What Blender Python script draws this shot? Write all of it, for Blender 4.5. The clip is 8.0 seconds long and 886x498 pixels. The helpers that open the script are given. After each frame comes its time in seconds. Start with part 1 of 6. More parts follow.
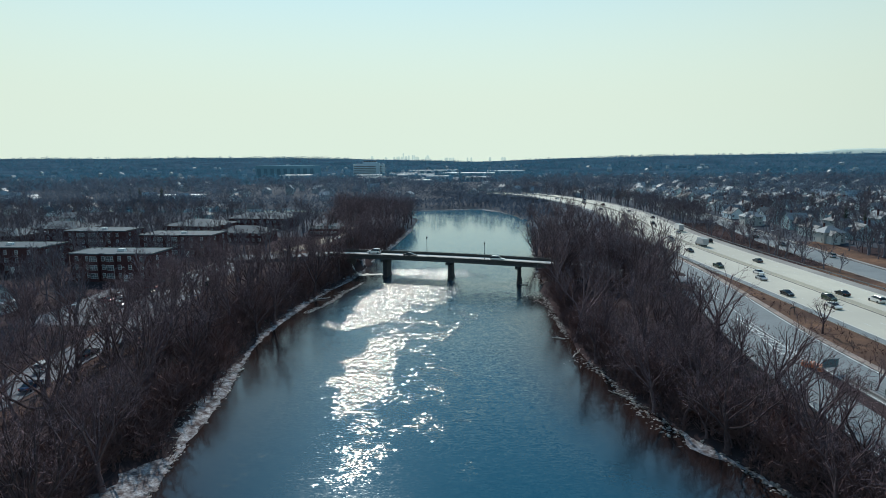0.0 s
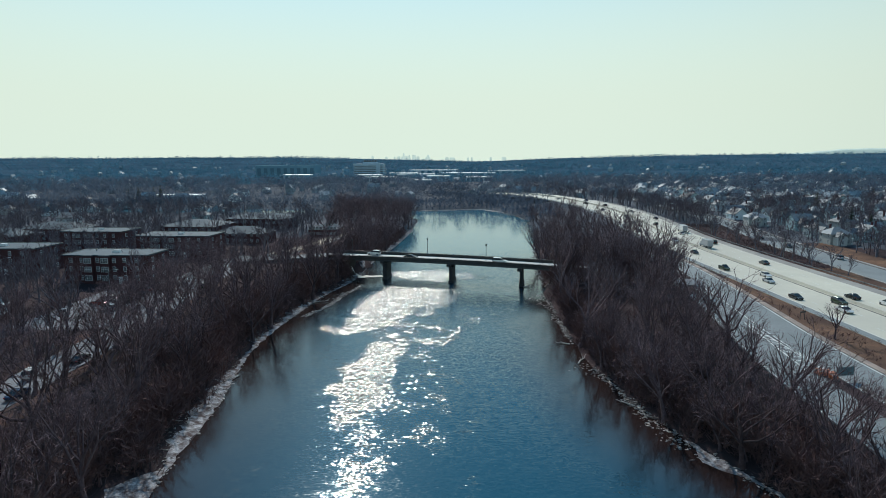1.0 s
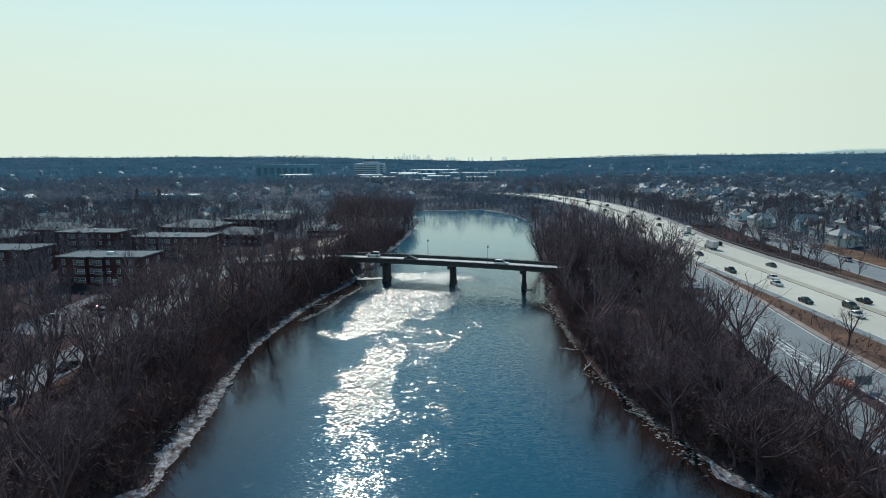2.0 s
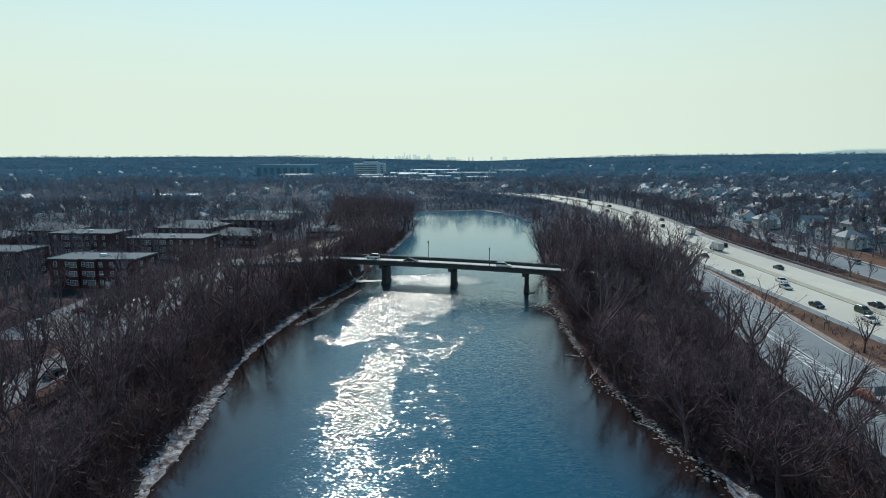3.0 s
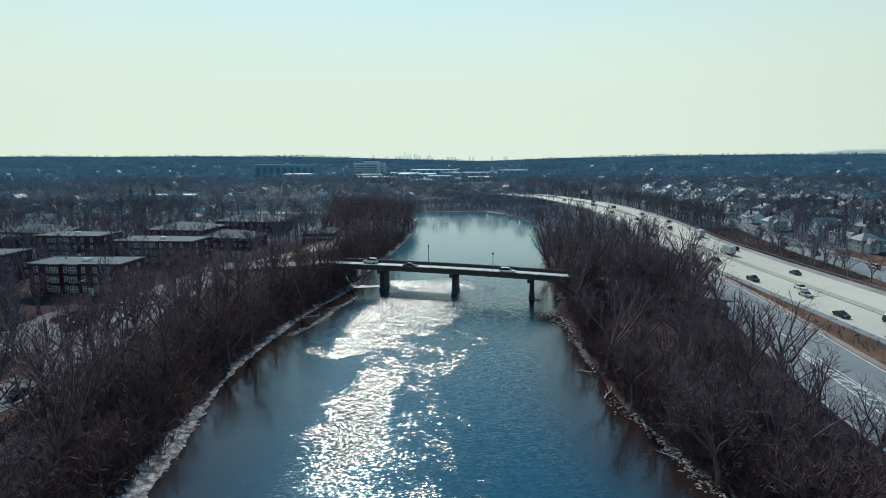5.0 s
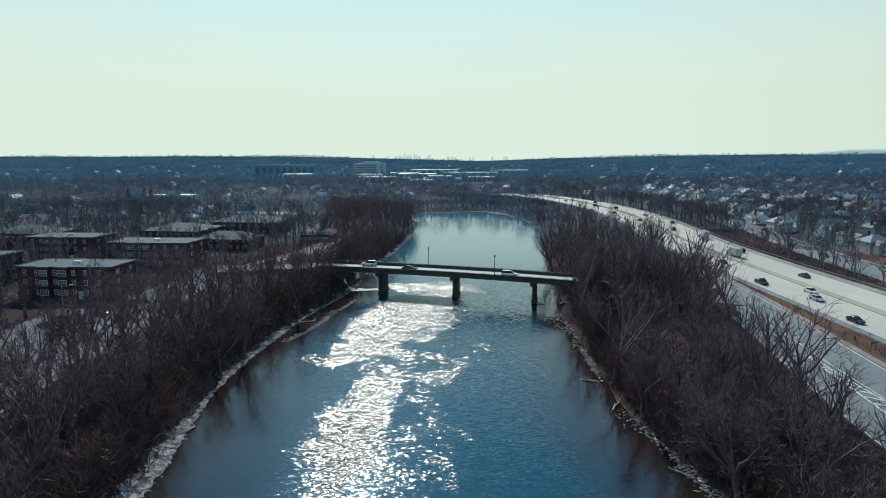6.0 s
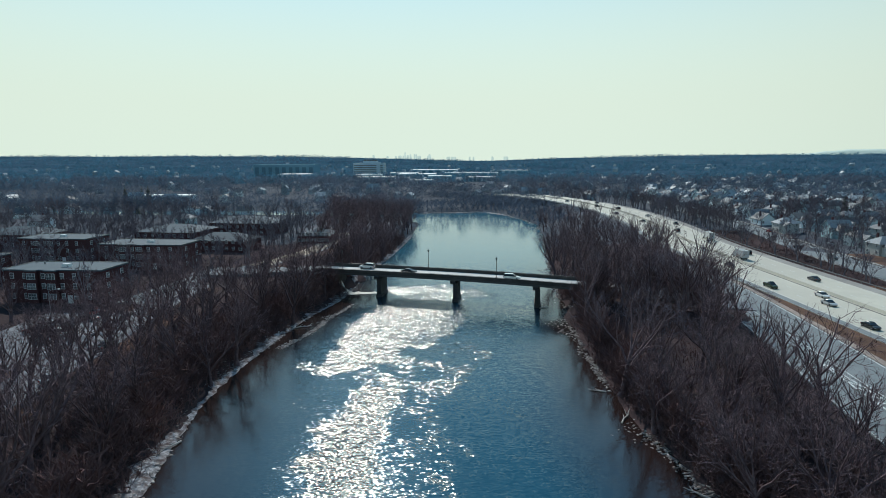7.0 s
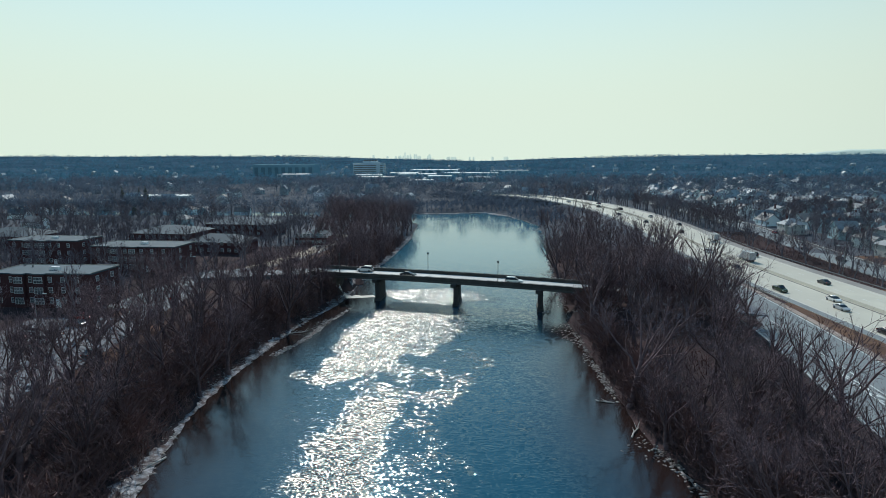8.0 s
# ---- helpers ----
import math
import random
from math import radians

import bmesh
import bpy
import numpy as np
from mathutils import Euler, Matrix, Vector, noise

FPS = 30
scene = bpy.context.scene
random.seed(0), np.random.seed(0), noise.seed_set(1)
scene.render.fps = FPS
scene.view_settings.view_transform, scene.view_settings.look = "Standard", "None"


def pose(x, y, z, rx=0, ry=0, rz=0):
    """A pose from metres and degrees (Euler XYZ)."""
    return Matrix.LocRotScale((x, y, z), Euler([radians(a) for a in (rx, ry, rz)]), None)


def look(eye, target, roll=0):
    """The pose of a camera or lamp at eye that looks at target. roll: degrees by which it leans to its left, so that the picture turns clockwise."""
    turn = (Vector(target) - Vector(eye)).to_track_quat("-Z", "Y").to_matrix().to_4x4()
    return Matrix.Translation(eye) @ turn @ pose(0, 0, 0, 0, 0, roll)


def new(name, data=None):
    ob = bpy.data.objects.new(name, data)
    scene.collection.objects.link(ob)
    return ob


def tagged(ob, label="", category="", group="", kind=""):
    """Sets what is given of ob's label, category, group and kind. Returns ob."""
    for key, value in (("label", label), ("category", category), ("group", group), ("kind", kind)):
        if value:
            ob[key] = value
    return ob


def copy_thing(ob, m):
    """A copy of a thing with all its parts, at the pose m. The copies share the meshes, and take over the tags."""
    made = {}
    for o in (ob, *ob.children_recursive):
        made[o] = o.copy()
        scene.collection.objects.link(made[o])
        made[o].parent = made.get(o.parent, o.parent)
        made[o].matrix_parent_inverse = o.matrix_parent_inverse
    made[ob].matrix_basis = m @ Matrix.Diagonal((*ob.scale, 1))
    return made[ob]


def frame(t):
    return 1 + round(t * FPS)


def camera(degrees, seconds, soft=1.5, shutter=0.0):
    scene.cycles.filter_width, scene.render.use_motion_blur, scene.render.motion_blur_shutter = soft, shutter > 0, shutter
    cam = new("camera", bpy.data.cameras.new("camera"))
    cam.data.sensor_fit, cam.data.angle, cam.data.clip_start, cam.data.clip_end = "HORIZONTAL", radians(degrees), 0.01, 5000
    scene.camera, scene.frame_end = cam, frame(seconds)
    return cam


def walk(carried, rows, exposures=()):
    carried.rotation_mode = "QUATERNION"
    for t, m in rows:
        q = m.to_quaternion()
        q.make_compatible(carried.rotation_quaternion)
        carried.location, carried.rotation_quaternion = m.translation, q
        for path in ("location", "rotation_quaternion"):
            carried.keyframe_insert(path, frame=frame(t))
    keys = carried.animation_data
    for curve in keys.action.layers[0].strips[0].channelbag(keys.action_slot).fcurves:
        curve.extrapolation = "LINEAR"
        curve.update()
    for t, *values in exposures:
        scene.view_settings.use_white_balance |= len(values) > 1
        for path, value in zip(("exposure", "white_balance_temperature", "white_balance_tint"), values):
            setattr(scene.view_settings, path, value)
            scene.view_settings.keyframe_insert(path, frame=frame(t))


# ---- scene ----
cam = camera(73.74, 8.0, soft=0.8)

# seconds, place, heading to the left, tilt, lean
ROUTE = [
    (0.0, 1.034, 1.597, 40.467, 0.689, -8.656, -0.439), (0.5, 0.919, 3.356, 40.520, 0.708, -8.671, -0.411),
    (1.0, 0.809, 5.198, 40.567, 0.726, -8.684, -0.386), (1.5, 0.704, 7.120, 40.608, 0.743, -8.697, -0.362),
    (3.0, 0.42, 13.30, 40.70, 0.784, -8.726, -0.30), (3.5, 0.33, 15.48, 40.72, 0.795, -8.732, -0.283),
    (4.0, 0.25, 17.71, 40.73, 0.805, -8.738, -0.267), (4.5, 0.18, 19.99, 40.74, 0.813, -8.742, -0.253),
    (6.0, -0.02, 27.03, 40.73, 0.829, -8.747, -0.221), (6.5, -0.08, 29.43, 40.72, 0.832, -8.746, -0.214),
    (7.0, -0.13, 31.84, 40.70, 0.834, -8.743, -0.209), (7.5, -0.17, 34.26, 40.68, 0.834, -8.739, -0.205),
    (8.0, -0.21, 36.69, 40.65, 0.833, -8.734, -0.202)]


def aim(x, y, z, yaw, tilt, lean):
    a, b = radians(yaw), radians(tilt)
    return look((x, y, z), (x - 100 * math.sin(a) * math.cos(b), y + 100 * math.cos(a) * math.cos(b), z + 100 * math.sin(b)), lean)


walk(cam, [(r[0], aim(*r[1:])) for r in ROUTE], exposures=[(0.0, 0.0, 5450, 8), (8.0, 0.0, 5450, 8)])

# ---- light: a clear winter sky and one sun, ahead of the camera and a little to its left ----
SUN_EL, SUN_AZ = 39.0, -11.0          # degrees up; degrees east of +y
world = bpy.data.worlds.new("winter_sky")
scene.world = world
world.use_nodes = True
sky = world.node_tree.nodes.new("ShaderNodeTexSky")
sky.sky_type, sky.sun_disc = "NISHITA", False
sky.sun_elevation, sky.sun_rotation = radians(SUN_EL), radians(SUN_AZ)
sky.air_density, sky.dust_density, sky.ozone_density, sky.altitude = 1.0, 0.1, 3.0, 20
backing = world.node_tree.nodes["Background"]
backing.inputs["Strength"].default_value = 0.10
# pale winter haze low down, clear blue overhead
nodes, links = world.node_tree.nodes, world.node_tree.links
up = nodes.new("ShaderNodeSeparateXYZ")
heading = nodes.new("ShaderNodeTexCoord").outputs["Generated"]
links.new(heading, up.inputs[0])
climb = nodes.new("ShaderNodeMapRange")
climb.interpolation_type = "SMOOTHSTEP"
climb.inputs["From Min"].default_value, climb.inputs["From Max"].default_value = 0.07, 0.60
links.new(up.outputs["Z"], climb.inputs["Value"])
haze = nodes.new("ShaderNodeMix")
haze.data_type = "RGBA"
links.new(climb.outputs["Result"], haze.inputs[0])
# the haze is brightest under the sun
sunward = nodes.new("ShaderNodeVectorMath")
sunward.operation = "DOT_PRODUCT"
sunward.inputs[1].default_value = (math.sin(radians(SUN_AZ)), math.cos(radians(SUN_AZ)), 0)
links.new(heading, sunward.inputs[0])
glow = nodes.new("ShaderNodeMapRange")
glow.interpolation_type = "SMOOTHSTEP"
for name, value in (("From Min", 0.35), ("From Max", 1.0), ("To Min", 0.84), ("To Max", 1.01)):
    glow.inputs[name].default_value = value
links.new(sunward.outputs["Value"], glow.inputs["Value"])
dimmed = nodes.new("ShaderNodeVectorMath")
dimmed.operation = "SCALE"
dimmed.inputs[0].default_value = (8.1, 8.3, 6.0)
links.new(glow.outputs["Result"], dimmed.inputs["Scale"])
links.new(dimmed.outputs["Vector"], haze.inputs[6])
clear = nodes.new("ShaderNodeMix")
clear.data_type, clear.blend_type, clear.inputs[0].default_value = "RGBA", "MULTIPLY", 1.0
clear.inputs[7].default_value = (0.98, 1.47, 1.22, 1)
links.new(sky.outputs[0], clear.inputs[6])
links.new(clear.outputs[2], haze.inputs[7])
links.new(haze.outputs[2], backing.inputs["Color"])

sun_data = bpy.data.lights.new("sun", "SUN")
sun_data.energy, sun_data.angle, sun_data.color = 4.2, radians(0.53), (1.0, 0.87, 0.68)
sun = new("sun", sun_data)
towards = Vector((math.sin(radians(SUN_AZ)) * math.cos(radians(SUN_EL)), math.cos(radians(SUN_AZ)) * math.cos(radians(SUN_EL)), math.sin(radians(SUN_EL))))
sun.matrix_world = look(towards * 500, (0, 0, 0))


# ---- materials ----
def material(name, base, second=None, scale=1.0, rough=0.8, metal=0.0, bump=0.0, bump_scale=None, fine=8.0, random_tone=0.0, ior=1.5, third=None, third_scale=0.05, thin=0.0):
    """A procedural surface: two colours mixed by noise at two scales, relief by a finer noise."""
    mat = bpy.data.materials.new(name)
    mat.use_nodes = True
    n, l = mat.node_tree.nodes, mat.node_tree.links
    shader = n["Principled BSDF"]
    shader.inputs["Specular IOR Level"].default_value = 0.5 if rough < 0.9 else 0.04
    shader.inputs["Roughness"].default_value, shader.inputs["Metallic"].default_value, shader.inputs["IOR"].default_value = rough, metal, ior
    place = n.new("ShaderNodeNewGeometry").outputs["Position"]

    def grain(size, detail=4.0):
        tex = n.new("ShaderNodeTexNoise")
        tex.inputs["Scale"].default_value, tex.inputs["Detail"].default_value = size, detail
        l.new(place, tex.inputs["Vector"])
        ramp = n.new("ShaderNodeMapRange")
        ramp.inputs["From Min"].default_value, ramp.inputs["From Max"].default_value = 0.35, 0.65
        l.new(tex.outputs["Fac"], ramp.inputs["Value"])
        return ramp.outputs["Result"]

    def mixed(fac, a, b, mode="MIX"):
        mix = n.new("ShaderNodeMix")
        mix.data_type, mix.blend_type = "RGBA", mode
        for socket, value in ((mix.inputs[0], fac), (mix.inputs[6], a), (mix.inputs[7], b)):
            if isinstance(value, (tuple, float, int)):
                socket.default_value = (*value, 1) if isinstance(value, tuple) else value
            else:
                l.new(value, socket)
        return mix.outputs[2]

    colour = base
    if second:
        colour = mixed(grain(scale), base, second)
        colour = mixed(0.35, colour, mixed(grain(scale * fine), base, second))
    if third:
        colour = mixed(grain(third_scale, 3.0), colour, third)
    if random_tone:
        info = n.new("ShaderNodeObjectInfo")
        tone = n.new("ShaderNodeMapRange")
        tone.inputs["To Min"].default_value, tone.inputs["To Max"].default_value = 1 - random_tone, 1 + random_tone
        l.new(info.outputs["Random"], tone.inputs["Value"])
        hsv = n.new("ShaderNodeHueSaturation")
        l.new(tone.outputs["Result"], hsv.inputs["Value"])
        if isinstance(colour, tuple):
            hsv.inputs["Color"].default_value = (*colour, 1)
        else:
            l.new(colour, hsv.inputs["Color"])
        colour = hsv.outputs["Color"]
    if isinstance(colour, tuple):
        shader.inputs["Base Color"].default_value = (*colour, 1)
    else:
        l.new(colour, shader.inputs["Base Color"])
    if bump:
        tex = n.new("ShaderNodeTexNoise")
        tex.inputs["Scale"].default_value = bump_scale or scale * fine
        l.new(place, tex.inputs["Vector"])
        relief = n.new("ShaderNodeBump")
        relief.inputs["Strength"].default_value, relief.inputs["Distance"].default_value = 1.0, bump
        l.new(tex.outputs["Fac"], relief.inputs["Height"])
        l.new(relief.outputs["Normal"], shader.inputs["Normal"])
    if thin:          # light passes through thin leaves and twigs
        soft = n.new("ShaderNodeBsdfTranslucent")
        if isinstance(colour, tuple):
            soft.inputs["Color"].default_value = (*colour, 1)
        else:
            l.new(colour, soft.inputs["Color"])
        both = n.new("ShaderNodeMixShader")
        both.inputs[0].default_value = thin
        l.new(shader.outputs[0], both.inputs[1])
        l.new(soft.outputs[0], both.inputs[2])
        l.new(both.outputs[0], n["Material Output"].inputs["Surface"])
    return mat


GUST_RAGGED, CALM_LEAN, GUST_LEAN, FACET_SHARE, SWELL_SHARE, ROUGH = 1.9, (0.027, 0.072), 0.165, 1.0, 1.5, (0.09, 0.22)


def water_material():
    mat = bpy.data.materials.new("river_water")
    mat.use_nodes = True
    n, l = mat.node_tree.nodes, mat.node_tree.links
    shader = n["Principled BSDF"]
    off_bank = n.new("ShaderNodeAttribute")          # brown by the banks paints in the mirrored trees; blue-green farther out
    off_bank.attribute_name = "off_bank"
    body = n.new("ShaderNodeMix")
    body.data_type = "RGBA"
    body.inputs[6].default_value, body.inputs[7].default_value = (0.021, 0.013, 0.012, 1), (0.008, 0.048, 0.078, 1)
    l.new(off_bank.outputs["Fac"], body.inputs[0])
    shader.inputs["Roughness"].default_value, shader.inputs["IOR"].default_value = 0.16, 1.55
    place = n.new("ShaderNodeNewGeometry").outputs["Position"]

    def waves(size, stretch, detail=3.0, turn=0.0):
        mapping = n.new("ShaderNodeMapping")
        mapping.inputs["Scale"].default_value = stretch
        mapping.inputs["Rotation"].default_value = (0, 0, radians(turn))
        l.new(place, mapping.inputs["Vector"])
        tex = n.new("ShaderNodeTexNoise")
        tex.inputs["Scale"].default_value, tex.inputs["Detail"].default_value = size, detail
        l.new(mapping.outputs["Vector"], tex.inputs["Vector"])
        return tex.outputs["Fac"]

    def math_node(kind, a, b):
        node = n.new("ShaderNodeMath")
        node.operation = kind
        for socket, value in zip(node.inputs, (a, b)):
            if isinstance(value, float):
                socket.default_value = value
            else:
                l.new(value, socket)
        return node.outputs[0]

    def ranged(value, a, b, c, d):
        node = n.new("ShaderNodeMapRange")
        node.interpolation_type = "SMOOTHSTEP"
        for socket, number in zip(("From Min", "From Max", "To Min", "To Max"), (a, b, c, d)):
            node.inputs[socket].default_value = number
        l.new(value, node.inputs["Value"])
        return node.outputs["Result"]

    def vector_node(kind, a, b):
        node = n.new("ShaderNodeVectorMath")
        node.operation = kind
        for socket, value in zip(node.inputs, (a, b)):
            if isinstance(value, tuple):
                socket.default_value = value
            else:
                l.new(value, socket)
        return node.outputs["Vector"]

    def scaled(vector, factor):
        node = n.new("ShaderNodeVectorMath")
        node.operation = "SCALE"
        l.new(vector, node.inputs[0])
        if isinstance(factor, float):
            node.inputs["Scale"].default_value = factor
        else:
            l.new(factor, node.inputs["Scale"])
        return node.outputs["Vector"]

    def facets(size, stretch, turn):
        """Small flat wavelets, each with a lean of its own."""
        mapping = n.new("ShaderNodeMapping")
        mapping.inputs["Scale"].default_value = stretch
        mapping.inputs["Rotation"].default_value = (0, 0, radians(turn))
        l.new(place, mapping.inputs["Vector"])
        tex = n.new("ShaderNodeTexVoronoi")
        tex.voronoi_dimensions = "2D"
        tex.inputs["Scale"].default_value = size
        l.new(mapping.outputs["Vector"], tex.inputs["Vector"])
        return scaled(vector_node("SUBTRACT", tex.outputs["Color"], (0.5, 0.5, 0.5)), 2.0)

    def swell(size, stretch, turn, detail=2.0):
        mapping = n.new("ShaderNodeMapping")
        mapping.inputs["Scale"].default_value = stretch
        mapping.inputs["Rotation"].default_value = (0, 0, radians(turn))
        l.new(place, mapping.inputs["Vector"])
        tex = n.new("ShaderNodeTexNoise")
        tex.inputs["Scale"].default_value, tex.inputs["Detail"].default_value = size, detail
        l.new(mapping.outputs["Vector"], tex.inputs["Vector"])
        return scaled(vector_node("SUBTRACT", tex.outputs["Color"], (0.5, 0.5, 0.5)), 2.0)

    axes = n.new("ShaderNodeSeparateXYZ")
    l.new(place, axes.inputs[0])
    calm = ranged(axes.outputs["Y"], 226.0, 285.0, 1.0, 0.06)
    upstream = n.new("ShaderNodeMix")          # above the bridge, pale sky reflection is put into the base colour
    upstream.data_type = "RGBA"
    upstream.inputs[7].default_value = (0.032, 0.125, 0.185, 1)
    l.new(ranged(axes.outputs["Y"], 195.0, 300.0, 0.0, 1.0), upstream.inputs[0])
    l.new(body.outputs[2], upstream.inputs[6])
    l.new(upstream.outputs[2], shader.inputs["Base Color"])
    # blue tint on reflections, so the mirrored sky looks bluer than it is
    sky_tint = n.new("ShaderNodeMix")
    sky_tint.data_type = "RGBA"
    sky_tint.inputs[6].default_value, sky_tint.inputs[7].default_value = (0.73, 0.93, 1.0, 1), (0.70, 0.95, 1.0, 1)
    l.new(ranged(axes.outputs["Y"], 130.0, 270.0, 0.0, 1.0), sky_tint.inputs[0])

    # gusts roughen the water in long ragged patches; it lies calm elsewhere
    gust_at = n.new("ShaderNodeAttribute")
    gust_at.attribute_name = "gust"
    ragged = math_node("SUBTRACT", math_node("ADD", waves(0.16, (1.0, 0.8, 1.0), 4.0, 30.0), math_node("MULTIPLY", waves(0.75, (0.7, 1.2, 1.0), 3.0, -20.0), 0.7)), 0.85)
    gust = ranged(math_node("ADD", gust_at.outputs["Fac"], math_node("MULTIPLY", ragged, GUST_RAGGED)), 0.12, 1.15, 0.0, 1.0)
    glint_tint = n.new("ShaderNodeMix")          # warm tint in the gusts: the sun glints' cream is put in by colour
    glint_tint.data_type = "RGBA"
    glint_tint.inputs[7].default_value = (1.0, 0.93, 0.74, 1)
    l.new(ranged(gust, 0.1, 0.6, 0.0, 1.0), glint_tint.inputs[0])
    l.new(sky_tint.outputs[2], glint_tint.inputs[6])
    l.new(glint_tint.outputs[2], shader.inputs["Specular Tint"])
    steep = math_node("ADD", ranged(axes.outputs["Y"], 64.0, 104.0, CALM_LEAN[0], CALM_LEAN[1]), math_node("MULTIPLY", gust, GUST_LEAN))
    steep = math_node("MULTIPLY", steep, calm)
    steep = math_node("MULTIPLY", steep, ranged(off_bank.outputs["Fac"], 0.0, 1.0, 0.28, 1.0))
    lean = vector_node("ADD", scaled(facets(5.4, (0.9, 1.15, 1.0), -6.0), FACET_SHARE), scaled(facets(2.9, (0.85, 1.25, 1.0), 11.0), 0.75 * FACET_SHARE))
    lean = scaled(lean, ranged(gust, 0.0, 0.5, 0.75, 1.0))
    lean = vector_node("ADD", lean, scaled(swell(2.3, (0.34, 2.1, 1.0), 4.0), SWELL_SHARE))
    lean = vector_node("MULTIPLY", scaled(lean, steep), (0.85, 1.0, 0.0))
    normal = n.new("ShaderNodeVectorMath")
    normal.operation = "NORMALIZE"
    l.new(vector_node("ADD", lean, (0.0, 0.0, 1.0)), normal.inputs[0])
    l.new(normal.outputs["Vector"], shader.inputs["Normal"])
    l.new(ranged(gust, 0.0, 1.0, ROUGH[0], ROUGH[1]), shader.inputs["Roughness"])
    return mat


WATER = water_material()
# far ground: aerial haze is put into its blue base colour
FAR_GROUND = material("haze_tinted_ground", (0.050, 0.092, 0.135), (0.068, 0.108, 0.148), 0.02, 0.95, third=(0.034, 0.066, 0.100), third_scale=0.008)
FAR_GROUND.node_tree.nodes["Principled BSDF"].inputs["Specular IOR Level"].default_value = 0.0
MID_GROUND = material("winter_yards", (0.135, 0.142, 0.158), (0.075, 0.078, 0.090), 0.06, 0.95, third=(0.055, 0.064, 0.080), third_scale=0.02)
GROUND = material("leaf_litter", (0.048, 0.034, 0.036), (0.088, 0.059, 0.059), 0.35, 0.95, bump=0.10, third=(0.040, 0.031, 0.033), third_scale=0.03)
DRY_GRASS = material("dry_grass", (0.215, 0.128, 0.082), (0.120, 0.076, 0.056), 0.5, 0.95, bump=0.06, third=(0.085, 0.056, 0.046), third_scale=0.09)
CONCRETE_ROAD = material("concrete_road", (0.54, 0.515, 0.42), (0.47, 0.45, 0.37), 0.15, 0.75, bump=0.004, third=(0.42, 0.40, 0.335), third_scale=0.02)
ASPHALT = material("weathered_asphalt", (0.140, 0.160, 0.168), (0.185, 0.205, 0.212), 0.2, 0.8, bump=0.006)
DECK = material("worn_bridge_deck", (0.52, 0.52, 0.49), (0.44, 0.44, 0.42), 0.3, 0.75, bump=0.004, third=(0.36, 0.36, 0.35), third_scale=0.08)
ASPHALT_DARK = material("dark_asphalt", (0.055, 0.055, 0.057), (0.08, 0.08, 0.08), 0.4, 0.85)
LOT = material("lot_asphalt", (0.135, 0.145, 0.165), (0.18, 0.19, 0.21), 0.3, 0.85, bump=0.006, third=(0.10, 0.108, 0.125), third_scale=0.12)
PAINT_WHITE = material("road_paint", (0.66, 0.67, 0.64), (0.42, 0.44, 0.43), 1.1, 0.6)
CONCRETE = material("concrete", (0.30, 0.29, 0.27), (0.20, 0.195, 0.185), 0.5, 0.85, bump=0.01)
CONCRETE_DARK = material("stained_concrete", (0.10, 0.095, 0.09), (0.055, 0.052, 0.05), 0.6, 0.9, bump=0.02)
STEEL_DARK = material("painted_steel", (0.06, 0.065, 0.07), (0.09, 0.09, 0.09), 2.0, 0.5, 0.3)
# shade on the piers' near faces is put into this darker concrete
PIER = material("shade_dark_concrete", (0.055, 0.052, 0.05), (0.03, 0.03, 0.03), 0.6, 0.85, bump=0.02)
GALVANISED = material("galvanised_steel", (0.27, 0.28, 0.29), (0.20, 0.21, 0.22), 2.0, 0.55, 0.6)
PALE_GRAVEL = material("pale_gravel", (0.52, 0.52, 0.54), (0.16, 0.15, 0.155), 3.2, 0.9, bump=0.10, bump_scale=6.0, third=(0.085, 0.064, 0.062), third_scale=0.9)
# sand whitened beyond the gravel: the bar's sun gleam is in the colour
GLEAM_SAND = material("sand_with_sun_gleam", (0.74, 0.73, 0.69), (0.62, 0.61, 0.58), 0.8, 0.9, bump=0.03, bump_scale=3.0)
LEAVES = material("fallen_leaves", (0.145, 0.080, 0.058), (0.085, 0.052, 0.043), 0.6, 0.95, bump=0.05, third=(0.07, 0.048, 0.044), third_scale=0.12)
ROCK = material("pale_rock", (0.50, 0.48, 0.46), (0.12, 0.10, 0.095), 1.7, 0.85, bump=0.05, bump_scale=4.0, third=(0.085, 0.066, 0.062), third_scale=0.5)
BARK = material("bark", (0.078, 0.055, 0.059), (0.155, 0.115, 0.124), 1.2, 0.95, random_tone=0.35)
# bark of farther trees, lifted to blue-grey to stand for haze
BARK_GREY = material("haze_greyed_bark", (0.115, 0.108, 0.128), (0.20, 0.184, 0.206), 0.8, 0.95)
TWIG = material("bare_twigs", (0.225, 0.154, 0.164), (0.315, 0.226, 0.242), 0.6, 0.95, random_tone=0.35)
BRUSH = material("brush_stems", (0.125, 0.074, 0.070), (0.200, 0.126, 0.120), 0.5, 0.95, third=(0.100, 0.066, 0.068), third_scale=0.08)
# the blue in these two twig colours is painted haze
TOWN_TWIG = material("haze_tinted_twigs", (0.235, 0.222, 0.276), (0.33, 0.305, 0.355), 0.08, 0.95, third=(0.210, 0.178, 0.204), third_scale=0.03)
SUBURB_TWIG = material("haze_tinted_garden_twigs", (0.096, 0.090, 0.114), (0.150, 0.142, 0.172), 0.08, 0.95, third=(0.108, 0.086, 0.100), third_scale=0.03)
# woods bluer with distance: the air's haze is mixed into these colours
FAR_TWIG = material("haze_tinted_woods", (0.096, 0.135, 0.195), (0.128, 0.158, 0.212), 0.05, 0.95, thin=0.5, third=(0.064, 0.086, 0.125), third_scale=0.02)
